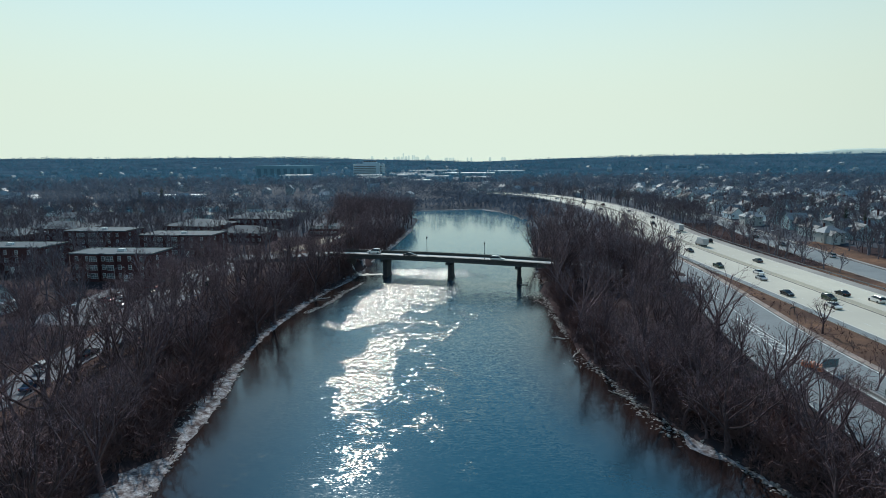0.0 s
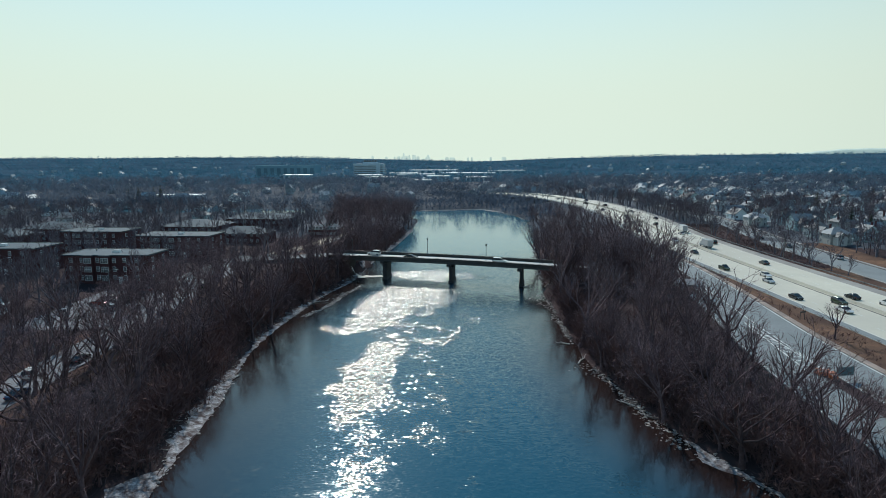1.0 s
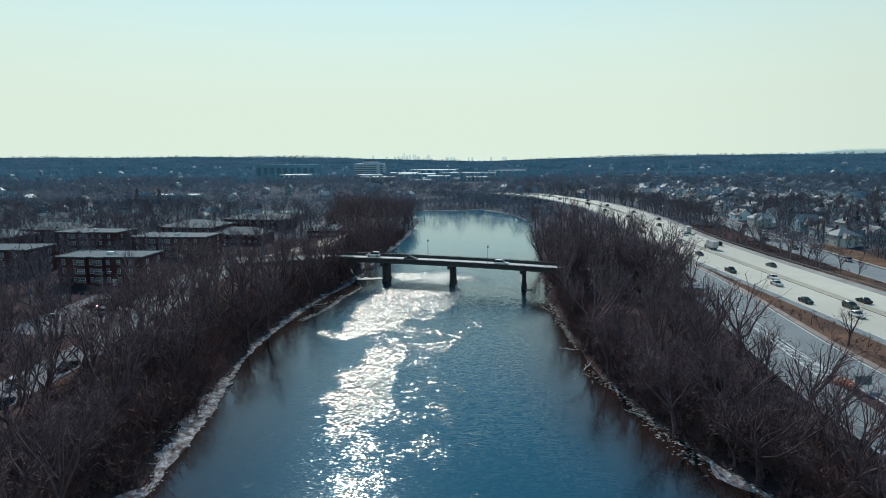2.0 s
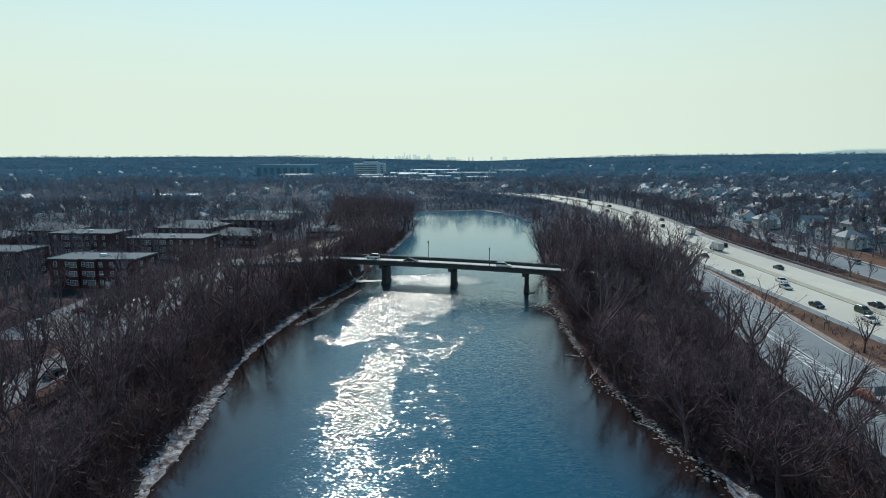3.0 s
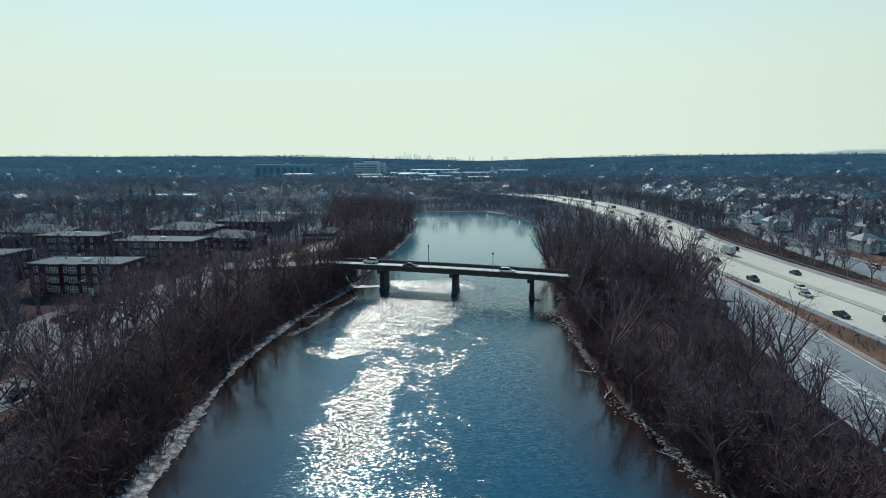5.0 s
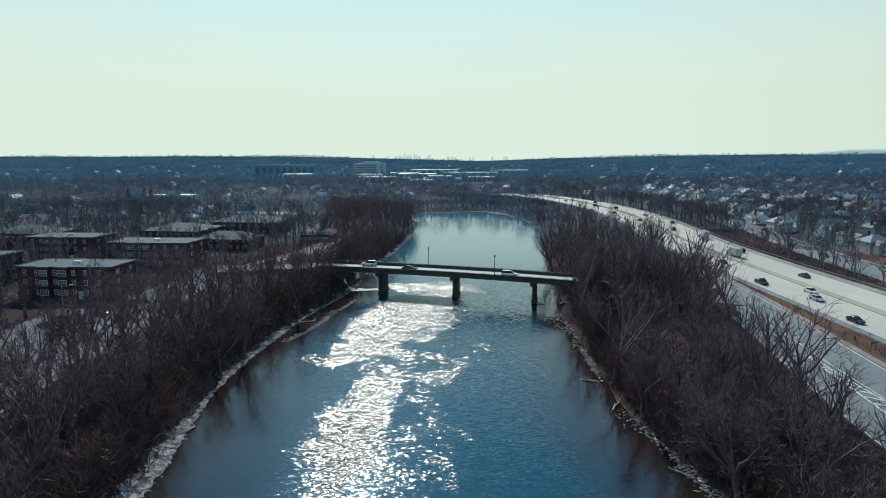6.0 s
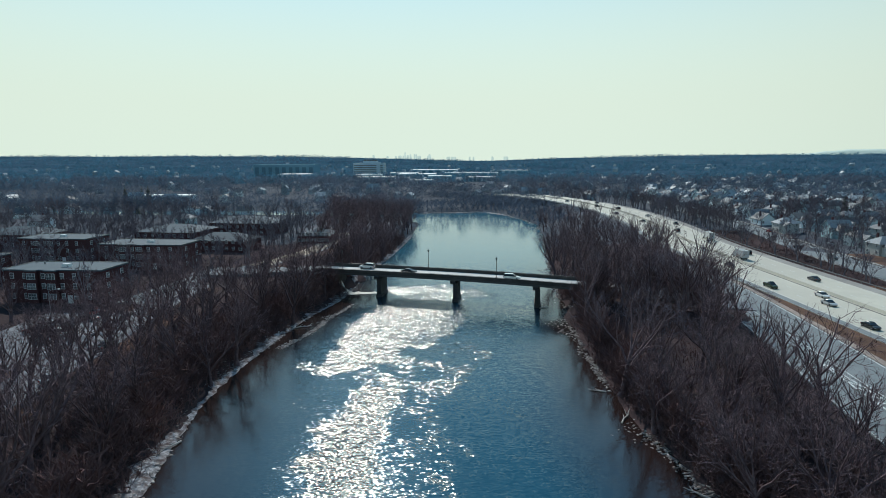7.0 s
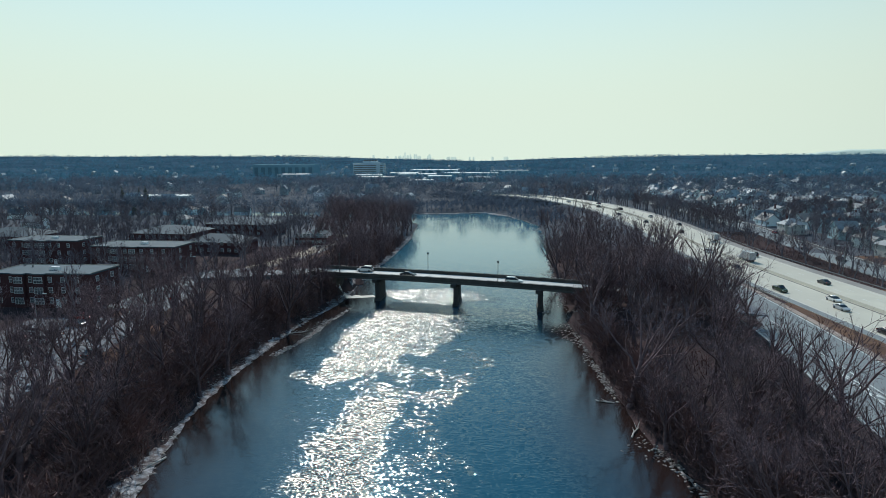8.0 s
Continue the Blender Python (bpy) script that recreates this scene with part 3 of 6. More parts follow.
for name, pts in (("road_bridge_west", [(-44, 8), (-58, 6.0), (-72, 4.4), (-90, 3.3)]), ("road_bridge_east", [(44, 8), (56, 5.0), (66, 4.0), (78, 3.2)])):
    line = smooth_line([(*bridge_point(s, 0, 0)[:2], min(z, deck_z(s) - 0.1) if abs(s) < 47 else z) for s, z in pts], 4.0)
    road(name, line, -4.7, 4.7, 0.0, LOT, "asphalt approach to the river bridge", 1.5)

# ---- bare trees ----
def grow(seed, height, counts, spread, sides, twig_width, limbs=2):
    """A bare tree as two sets of triangles: trunk and limbs, and twigs."""
    rng = np.random.default_rng(seed)
    wood, tips = [[], [], 0], [[], [], 0]

    def put(store, verts, tris):
        store[0].append(np.array(verts, float))
        store[1].append(np.array(tris, int) + store[2])
        store[2] += len(verts)

    def limb(path, radii, n):
        verts, tris = [], []
        for i, (p, r) in enumerate(zip(path, radii)):
            d = path[min(i + 1, len(path) - 1)] - path[max(i - 1, 0)]
            d = d / np.linalg.norm(d)
            a = np.cross(d, (0.3, 0.9, 0.2))
            a /= np.linalg.norm(a)
            b = np.cross(d, a)
            verts += [p + r * (a * math.cos(6.2832 * j / n) + b * math.sin(6.2832 * j / n)) for j in range(n)]
        for i in range(len(path) - 1):
            for j in range(n):
                k = (j + 1) % n
                q = (i * n + j, i * n + k, (i + 1) * n + k, (i + 1) * n + j)
                tris += [(q[0], q[1], q[2]), (q[0], q[2], q[3])]
        put(wood, verts, tris)

    def blade(path, width, fine):
        twigs = tips if fine else wood
        side = np.cross(path[-1] - path[0], rng.normal(size=3))
        side *= width / 2 / (np.linalg.norm(side) + 1e-9)
        if len(path) == 2:
            put(twigs, [path[0] - side, path[0] + side, path[1]], [(0, 1, 2)])
        else:
            put(twigs, [path[0] - side, path[0] + side, path[1] + side * 0.7, path[1] - side * 0.7, path[2]], [(0, 1, 2), (0, 2, 3), (3, 2, 4)])

    def branch(p, d, length, radius, level):
        last = level == len(counts)
        steps = [5, 4, 3, 2, 1, 1][level] if not last else 1
        path, radii = [p], [radius * (1.35 if level == 0 else 1.0)]
        bend = 0.10 if level == 0 else 0.15 if level == 1 else 0.22
        for i in range(steps):
            d = d + rng.normal(size=3) * bend + np.array((0, 0, 0.10 if level in (1, 2) else 0.02))
            d = d / np.linalg.norm(d)
            path.append(path[-1] + d * length / steps)
            radii.append(radius * (1 - 0.62 * (i + 1) / steps))
        if level <= limbs:
            limb(path, radii, sides[min(level, len(sides) - 1)])
        else:
            blade(path if len(path) < 4 else path[:3], twig_width * (1.6 if not last else 1.0), last)
        if last:
            return
        n = counts[level]
        turn = rng.uniform(0, 6.28)
        for i in range(n):
            low = 0.45 if level == 0 else 0.30
            t = low + (0.98 - low) * (i + rng.uniform(0, 0.9)) / n
            k = min(int(t * steps), steps - 1)
            at = path[k] + (path[k + 1] - path[k]) * (t * steps - k)
            ahead = path[k + 1] - path[k]
            ahead /= np.linalg.norm(ahead)
            turn += 2.4 + rng.normal() * 0.4
            a = np.cross(ahead, (0.21, 0.87, 0.31))
            a /= np.linalg.norm(a)
            b = np.cross(ahead, a)
            lean = radians(rng.uniform(18, 42) * spread * (1.2 - 0.4 * t if level == 0 else 1))
            nd = ahead * math.cos(lean) + (a * math.cos(turn) + b * math.sin(turn)) * math.sin(lean)
            share = rng.uniform(0.75, 1.15) * (1.12 - 0.45 * t)
            branch(at, nd, length * [1.55, 0.58, 0.54, 0.50, 0.5][level] * share, max(radius * (1 - 0.62 * t) * [0.66, 0.56, 0.50, 0.4, 0.4][level], 0.016), level + 1)

    branch(np.zeros(3), np.array((rng.normal() * 0.06, rng.normal() * 0.06, 1.0)), height * 0.34, height * 0.022, 0)
    out = []
    for v, t, _ in (wood, tips):
        v, t = (np.vstack(v), np.vstack(t)) if v else (np.zeros((0, 3)), np.zeros((0, 3), int))
        out.append((v, t))
    top = max(out[0][0][:, 2].max(), out[1][0][:, 2].max() if len(out[1][0]) else 0)
    return [(v * height / top, t) for v, t in out]


def tree_kind(seed, height, counts, spread, sides, width, label, twig_mat=TWIG):
    (wv, wt), (tv, tt) = grow(seed, height, counts, spread, sides, width)
    tree = thing("bare_tree", label, "tree", group="riverside trees")
    part("trunk", arrays_mesh("trunk", wv, wt, BARK), None, tree)
    part("crown", arrays_mesh("crown", tv, tt, twig_mat), None, tree)
    return tree


NEAR_KINDS = [tree_kind(11 + i, 16.0, (7, 6, 5, 4), (1.15, 1.4, 0.85, 1.25, 1.0, 1.35)[i], (5, 4, 3), 0.026,
                        ("tall bare deciduous tree with forked limbs on the river bank", "broad bare tree with spreading dark branches by the river",
                         "slender bare tree with upright twiggy crown on the bank")[i % 3]) for i in range(6)]
OPEN_KINDS = [tree_kind(71 + i, 17.0, (6, 5, 4, 4), (0.8, 1.05, 0.9, 1.15)[i], (5, 4, 3), 0.024,
                        ("tall slender bare tree with an open crown", "bare tree with upswept limbs and thin open twigs")[i % 2], TOWN_TWIG) for i in range(4)]


def joined(seed, height=15.0, counts=(6, 6, 7), width=0.10):
    """One far tree, its limbs and twigs in one set."""
    (wv, wt), (tv, tt) = grow(seed, height, counts, (0.85, 1.0, 1.15)[seed % 3], (4, 3, 3), width, 1)
    return np.vstack([wv, tv]), np.vstack([wt, tt + len(wv)]), np.r_[np.ones(len(wt), np.int32), np.zeros(len(tt), np.int32)]


BACK_KINDS = [joined(31 + i) for i in range(6)]
TOWN_KINDS = [joined(41 + i, 13.0, (6, 5, 6), 0.11) for i in range(6)]


def scatter(count, x0, x1, y0, y1, gap, wanted, seed, taken=None):
    """Places with a least distance between them, where wanted(x, y) holds."""
    rng = np.random.default_rng(seed)
    pts = np.stack([rng.uniform(x0, x1, count), rng.uniform(y0, y1, count)], 1)
    pts = pts[wanted(pts[:, 0], pts[:, 1])]
    cells, out = {}, []
    for p in (taken if taken is not None else []):
        cells.setdefault((int(p[0] // gap), int(p[1] // gap)), []).append(p)
    for p in pts:
        i, j = int(p[0] // gap), int(p[1] // gap)
        if all((p[0] - q[0]) ** 2 + (p[1] - q[1]) ** 2 > gap * gap for a in (-1, 0, 1) for b in (-1, 0, 1) for q in cells.get((i + a, j + b), ())):
            cells.setdefault((i, j), []).append(p)
            out.append(p)
    return np.array(out).reshape(-1, 2)


def off_bridge(x, y, room=5.6):
    w = abs((x - BRIDGE_AT.x) * BRIDGE_ACROSS.x + (y - BRIDGE_AT.y) * BRIDGE_ACROSS.y)
    u = abs((x - BRIDGE_AT.x) * BRIDGE_WAY.x + (y - BRIDGE_AT.y) * BRIDGE_WAY.y)
    return (w > room) | (u > 95)


def clear_of_roads(x, y, room):
    ok = from_line(x, y, HW)[0] > 15 + room
    for line, half in ((EXIT, 5), (FRONTAGE, 5), (STREET, 7), (LANE_W, 4)):
        ok &= from_line(x, y, line)[0] > half + room
    return ok & off_bridge(x, y)


def belt_west(x, y):
    s = inland(x, y)
    glade = (y > 214) & (y < 285) & (x < -43)
    return ~glade & (x < 0) & (s > 0.9) & (s < np.interp(y, [60, 200, 260, 300, 430], [27, 24, 24, 40, 48])) & (y < 432) & clear_of_roads(x, y, 0.5)


def belt_east(x, y):
    s = inland(x, y)
    return (x > 0) & (s > np.where((y > 150) & (y < 214), 2.0, 0.8)) & (x < np.interp(y, [60, 110, 140, 200, 260, 330, 420], [52, 54, 60, 70, 84, 88, 80])) & (y < 425) & clear_of_roads(x, y, 0.8)


def belt_core(x, y):
    return belt_east(x, y) & (x < np.interp(y, [60, 110, 140, 200, 260, 330, 420], [50, 51, 53, 56, 62, 72, 70]))


west = np.vstack([scatter(9000, -80, -18, 45, 150, 6.0, belt_west, 5), scatter(9000, -80, -18, 156, 432, 6.5, belt_west, 5)])
east = np.vstack([scatter(9000, 26, 92, 45, 130, 5.9, belt_core, 6), scatter(9000, 26, 92, 132, 425, 8.6, belt_core, 8)])
west = west[(inland(west[:, 0], west[:, 1]) > 6) | (west[:, 1] > 215) | (np.sin(west[:, 0] * 17.3 + west[:, 1] * 9.1) > 0.1)]
west = west[(inland(west[:, 0], west[:, 1]) > 4.5) | (west[:, 1] > 112)]
edge = scatter(5000, 40, 92, 60, 425, 7.2, lambda x, y: belt_east(x, y) & ~belt_core(x, y), 7)
edge = edge[(edge[:, 1] < 150) | (np.sin(edge[:, 0] * 13.7 + edge[:, 1] * 7.9) > 0.0)]
rng = random.Random(4)
BACK_TREES = []          # those past the first three hundred, joined below
ranked = sorted(np.vstack([west, east, edge]).tolist(), key=lambda p: p[1])
for n, (x, y) in enumerate(ranked):
    if n >= 284:
        BACK_TREES.append((x, y))
        continue
    source = rng.choice(OPEN_KINDS if x > 0 and y > 122 and n % 4 else NEAR_KINDS)
    tall = np.interp(y, [60, 90, 140, 170, 230, 300], [0.82, 0.86, 1.06, 1.18, 1.10, 0.75]) if x > 0 else np.interp(y, [60, 90, 150, 240], [1.0, 1.05, 1.0, 0.98])
    k = rng.uniform(0.78, 1.2) * float(tall)
    copy_thing(source, pose(x, y, float(ground_z(x, y)) - 0.12, rng.uniform(-5, 5), rng.uniform(-5, 5), rng.uniform(0, 360)) @ Matrix.Diagonal((k * rng.uniform(0.9, 1.1), k, k, 1)))
for x, y, k in ((-67, 112, 1.0), (-67, 128, 0.95), (-66.5, 142, 1.0), (-68, 156, 1.0), (-71, 170, 1.0), (-71.5, 185, 1.0), (-67, 96, 0.95), (-84, 196, 0.9), (-86, 206, 0.85), (-78.5, 138, 0.8), (-79, 149, 0.7), (-78.6, 160, 0.85), (-79, 170, 0.75), (-101.5, 141, 0.8), (-101.5, 152, 0.7), (-102, 163, 0.8), (-84, 131, 0.7), (-94, 130, 0.85), (-88, 120, 0.7), (80.5, 124.5, 0.62), (82.5, 98, 0.42), (86, 88, 0.4), (69.5, 93, 0.4), (56.5, 90, 0.5), (35, 182.5, 0.95), (39, 180, 1.05), (45, 179, 1.1), (51, 177, 1.1), (57, 175, 1.1), (43.5, 180.8, 0.95), (47.5, 179.8, 0.9), (49, 180.2, 1.05), (54, 178.4, 1.0), (60, 176.6, 1.1), (65, 175.0, 1.05), (64, 172.5, 1.1), (58, 165, 1.1), (52, 164, 1.1), (65.5, 163, 1.05), (41, 174, 0.95), (48, 171, 1.0), (36, 176, 0.8), (62, 173, 1.05), (-37.5, 199.5, 0.7), (-42, 202.5, 0.75), (-47, 203.5, 0.8), (-53, 205, 0.8), (-45, 197, 0.9), (-59, 206.5, 0.8), (130, 222, 0.5), (131, 236, 0.55), (129, 250, 0.6), (132, 264, 0.65), (133, 278, 0.6)):
    copy_thing(rng.choice(OPEN_KINDS if 45 < x < 70 and 150 < y < 173 else NEAR_KINDS), pose(x, y, float(ground_z(x, y)) - 0.05, 0, 0, rng.uniform(0, 360)) @ Matrix.Diagonal((k, k, k, 1)))
for x, y in scatter(500, -116, -76.5, 84, 131, 6.5, lambda x, y: clear_of_roads(x, y, 1.0), 9):
    k = rng.uniform(0.5, 0.85)
    copy_thing(rng.choice(NEAR_KINDS), pose(x, y, float(ground_z(x, y)) - 0.05, 0, 0, rng.uniform(0, 360)) @ Matrix.Diagonal((k, k, k, 1)))
for source in NEAR_KINDS + OPEN_KINDS:
    for ob in (*source.children_recursive, source):
        bpy.data.objects.remove(ob)


# ---- woods and brush that nobody could count ----
def clump(seed, blades, width, height, low=0.12):
    """A sparse crown of thin blades on a stem, for trees far off."""
    r = np.random.default_rng(seed)
    verts, tris = [np.array([(-0.14, 0, 0), (0.14, 0, 0), (0, 0, height * 0.6)])], [np.array([(0, 1, 2)])]
    for i in range(blades):
        a = r.uniform(0, 6.2832)
        base = np.array((0, 0, height * r.uniform(low, 0.6))) + r.normal(size=3) * (0.4, 0.4, 0.2)
        reach, up = r.uniform(0.12, 0.42) * height, r.uniform(0.05, 0.42) * height
        tip = base + (math.cos(a) * reach, math.sin(a) * reach, up)
        side = np.cross(tip - base, r.normal(size=3))
        side *= width * r.uniform(0.6, 1.4) / (np.linalg.norm(side) + 1e-9)
        mid = (base + tip) / 2 + r.normal(size=3) * 0.05 * height
        verts.append(np.array([base - side * 0.5, base + side * 0.5, mid + side, mid - side, tip]))
        tris.append(np.array([(0, 1, 2), (0, 2, 3), (3, 2, 4)]) + 3 + 5 * i)
    return np.vstack(verts), np.vstack(tris)


def far_crown(seed, blades, width, height, slim=0.30):
    """A rounded crown of short twig sprays on a stem, for woods far off; its normals turn out from the crown."""
    r = np.random.default_rng(seed)
    verts, out = [np.array([(-0.2, 0, 0), (0.2, 0, 0), (0, 0, height * 0.7)])], [np.array([(0, -1, 0.3)] * 3)]
    for i in range(blades):
        a, up, reach = r.uniform(0, 6.2832), r.uniform(-1, 1), r.uniform(0.15, 1.0) ** 0.5
        flat = math.sqrt(1 - up * up)
        way = np.array((math.cos(a) * flat, math.sin(a) * flat, up))
        base = way * reach * 0.8 * (slim, slim, 0.33) * height + (0, 0, height * 0.62)
        spray = way * (0.8, 0.8, 0.5) + r.normal(size=3) * 0.35 + (0, 0, 0.45)
        tip = base + spray / np.linalg.norm(spray) * height * r.uniform(0.10, 0.2)
        side = np.cross(tip - base, r.normal(size=3))
        side *= width * r.uniform(0.6, 1.4) / (np.linalg.norm(side) + 1e-9)
        verts.append(np.array([base - side, base + side, tip]))
        out.append(np.array([way * 0.7 + (0, 0, 0.75)] * 3))
    verts, out = np.vstack(verts), np.vstack(out)
    return verts, np.arange(len(verts)).reshape(-1, 3), out / np.linalg.norm(out, axis=1)[:, None]


def far_woods(name, spots, kinds, mat, label, category, seed, low=0.7, high=1.15, squash=1.0, sink=0.1):
    """Many far trees in one mesh, shaded as soft rounded crowns."""
    r = np.random.default_rng(seed)
    zs = ground_z(spots[:, 0], spots[:, 1])
    verts, tris, outs, k = [], [], [], 0
    for (x, y), z in zip(spots, zs):
        v, t, o = kinds[r.integers(len(kinds))]
        a, s = r.uniform(0, 6.2832), r.uniform(low, high)
        c, d = math.cos(a), math.sin(a)
        verts.append(np.stack([(v[:, 0] * c - v[:, 1] * d) * s + x, (v[:, 0] * d + v[:, 1] * c) * s + y, v[:, 2] * s * squash + z - sink], 1))
        outs.append(np.stack([o[:, 0] * c - o[:, 1] * d, o[:, 0] * d + o[:, 1] * c, o[:, 2]], 1))
        tris.append(t + k)
        k += len(v)
    mesh = arrays_mesh(name, np.vstack(verts), np.vstack(tris), mat)
    mesh.polygons.foreach_set("use_smooth", [True] * len(mesh.polygons))
    mesh.normals_split_custom_set_from_vertices(np.vstack(outs).astype(np.float32))
    return tagged(new(name, mesh), label, category, kind="stuff")


def groves(x, y, size):
    """From 0 in clearings to 1 in the thick of a wood."""
    k = wobble(x, y * 0.6, size) + 0.7 * wobble(y * 0.7 + 31, x, size * 0.37) + 0.4 * wobble(x + 7, y, size * 0.13)
    return np.clip(0.55 + 0.45 * k, 0, 1)


def woods(name, spots, kinds, mat, label, category, seed, low=0.7, high=1.15, squash=1.0):
    r = np.random.default_rng(seed)
    zs = ground_z(spots[:, 0], spots[:, 1])
    verts, tris, marks, k = [], [], [], 0
    for (x, y), z in zip(spots, zs):
        v, t, *mark = kinds[r.integers(len(kinds))]
        marks += mark
        a, s = r.uniform(0, 6.2832), r.uniform(low, high)
        c, d = math.cos(a) * s, math.sin(a) * s
        verts.append(np.stack([v[:, 0] * c - v[:, 1] * d + x, v[:, 0] * d + v[:, 1] * c + y, v[:, 2] * s * squash + z - 0.1], 1))
        tris.append(t + k)
        k += len(v)
    mesh = arrays_mesh(name, np.vstack(verts), np.vstack(tris), mat)
    if marks:
        mesh.materials.append(BARK if mat in (TWIG, BRUSH) else BARK_GREY)
        mesh.polygons.foreach_set("material_index", np.concatenate(marks))
    return tagged(new(name, mesh), label, category, kind="stuff")


def in_view(x, y, room=30.0):
    return (abs(x) < 0.80 * (y + 10) + room)


BUILT = []          # footprints that trees keep clear of: x, y, radius


def clear_of_buildings(x, y):
    ok = np.ones(np.shape(x), bool)
    for bx, by, r in BUILT:
        ok &= (x - bx) ** 2 + (y - by) ** 2 > r * r
    return ok


def on_beach(x, y):
    s = inland(x, y)
    return np.where(x < 0, ((abs(y - 66) < 9) & (s < 5.5)) | ((abs(y - 88) < 7) & (s < 2.8)), (abs(y - 79.5) < 4.5) & (s < 2.3))


def plant_woods():
    def open_land(x, y):
        return (inland(x, y) > 4) & clear_of_roads(x, y, 2.0) & in_view(x, y) & clear_of_buildings(x, y)

    def middle(x, y):
        return open_land(x, y) & ~belt_west(x, y) & ~belt_east(x, y) & (x > -620) & (x < 640) & ((x < -66) | (x > 160) | (y > 440) | ((x > 120) & (y > 330))) & ((x < 160) | (np.sin(x * 12.9898 + y * 78.233) > -0.85)) & ~((abs(x - 20) < 60) & (y < 470))

    medium = [clump(70 + i, 38, 0.19, 14.0) for i in range(6)]
    rough = [clump(80 + i, 17, 0.50, 13.0, 0.0) for i in range(6)]
    soft = [far_crown(170 + i, 70, 0.16, 14.0, (0.26, 0.34, 0.40)[i % 3]) for i in range(6)]
    hazy = [far_crown(180 + i, 28, 0.64, 14.0, (0.36, 0.46)[i % 2]) for i in range(6)]
    lots = scatter(3000, -240, -66, 90, 330, 7.4, lambda x, y: middle(x, y), 35)
    woods("bare_trees_lots", lots, TOWN_KINDS, SUBURB_TWIG, "bare brown trees round the apartment lots", "trees", 36, 0.5, 1.15)
    row = scatter(1500, 124, 152, 190, 400, 6.6, lambda x, y: clear_of_roads(x, y, 0.8) & (x > np.interp(y, HW[:, 1], HW[:, 0]) + 20) & (x < np.interp(y, STREET[:, 1], STREET[:, 0])), 37)
    woods("verge_trees", row, BACK_KINDS, SUBURB_TWIG, "row of slim bare trees between motorway and street", "trees", 38, 0.45, 0.85)
    def beyond(x, y):
        off = x - np.interp(y, HW[:, 1], HW[:, 0])
        return (off > 23) & (off < 60) & clear_of_roads(x, y, 1.5) & (x < 165) & clear_of_buildings(x, y)

    screen = scatter(2600, 20, 165, 330, 640, 7.6, beyond, 55)
    woods("screen_trees", screen, TOWN_KINDS, SUBURB_TWIG, "tall bare trees screening the motorway's far side", "trees", 56, 0.7, 1.4)
    yards = scatter(3000, 158, 340, 190, 440, 8.6, lambda x, y: middle(x, y), 39)
    woods("yard_trees", yards, TOWN_KINDS, SUBURB_TWIG, "bare brown garden trees between the houses", "trees", 40, 0.5, 1.05)
    kerbside = scatter(900, 156.5, 178, 196, 345, 13.0, lambda x, y: clear_of_roads(x, y, 1.2) & clear_of_buildings(x, y), 43)
    woods("kerbside_trees", kerbside, BACK_KINDS, SUBURB_TWIG, "bare trees along the residential street", "trees", 44, 0.45, 0.8)
    near = scatter(7000, -420, 380, 120, 470, 6.4, lambda x, y: middle(x, y) & ((x < 155) | (np.sin(x * 7.31 + y * 3.77) > -0.05)), 21)
    woods("bare_woods_gardens", near[near[:, 0] > 0], TOWN_KINDS, SUBURB_TWIG, "bare brown trees among the suburban houses", "trees", 59, 0.7, 1.3)
    leftward = near[(near[:, 0] <= 0) & (np.sin(near[:, 0] * 9.17 + near[:, 1] * 5.31) > -0.25)]
    woods("bare_woods_near", leftward, TOWN_KINDS, SUBURB_TWIG, "bare brown street trees among the houses and lots", "trees", 22, 0.75, 1.35)
    mid = scatter(15000, -720, 760, 440, 900, 7.2, lambda x, y: open_land(x, y), 23)
    r = np.random.default_rng(25)
    mid = mid[r.uniform(0, 1, len(mid)) < 0.16 + 0.84 * groves(mid[:, 0], mid[:, 1], 48.0)]
    far_woods("bare_woods_middle", mid, soft, FAR_TWIG, "dense bare winter woods tinted bluish for haze", "woods", 24, 0.75, 1.4)
    count = 15000
    far = 900 + 2350 * r.uniform(0, 1, count) ** 1.1
    ang = np.radians(r.uniform(-41, 41, count))
    far[:2600] = r.uniform(3060, 3330, 2600)          # thick along the ridge
    px, py = far * np.sin(ang), far * np.cos(ang)
    keep = clear_of_buildings(px, py) & (r.uniform(0, 1, count) < 0.12 + 0.88 * groves(px, py, 130.0))
    spots = np.stack([px, py], 1)
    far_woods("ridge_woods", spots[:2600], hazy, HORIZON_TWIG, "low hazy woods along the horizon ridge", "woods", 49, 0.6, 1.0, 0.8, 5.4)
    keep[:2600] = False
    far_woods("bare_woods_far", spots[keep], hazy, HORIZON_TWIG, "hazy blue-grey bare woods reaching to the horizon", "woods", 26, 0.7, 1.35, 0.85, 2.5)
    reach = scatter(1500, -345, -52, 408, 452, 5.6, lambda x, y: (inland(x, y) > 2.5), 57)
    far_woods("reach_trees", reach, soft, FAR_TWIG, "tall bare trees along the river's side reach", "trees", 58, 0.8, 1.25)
    bend = scatter(2600, -70, 78, 490, 640, 4.6, lambda x, y: (inland(x, y) > 3) & (from_line(x, y, HW)[0] > 18) & (from_line(x, y, HW)[0] < 60) & (x < np.interp(y, [490, 545, 592, 650], [80, 60, 36, 12])), 45)
    woods("bend_woods", bend, medium, FAR_TWIG, "bare trees between the river bend and the raised motorway", "woods", 46, 0.35, 0.62)
    back = np.array(BACK_TREES)
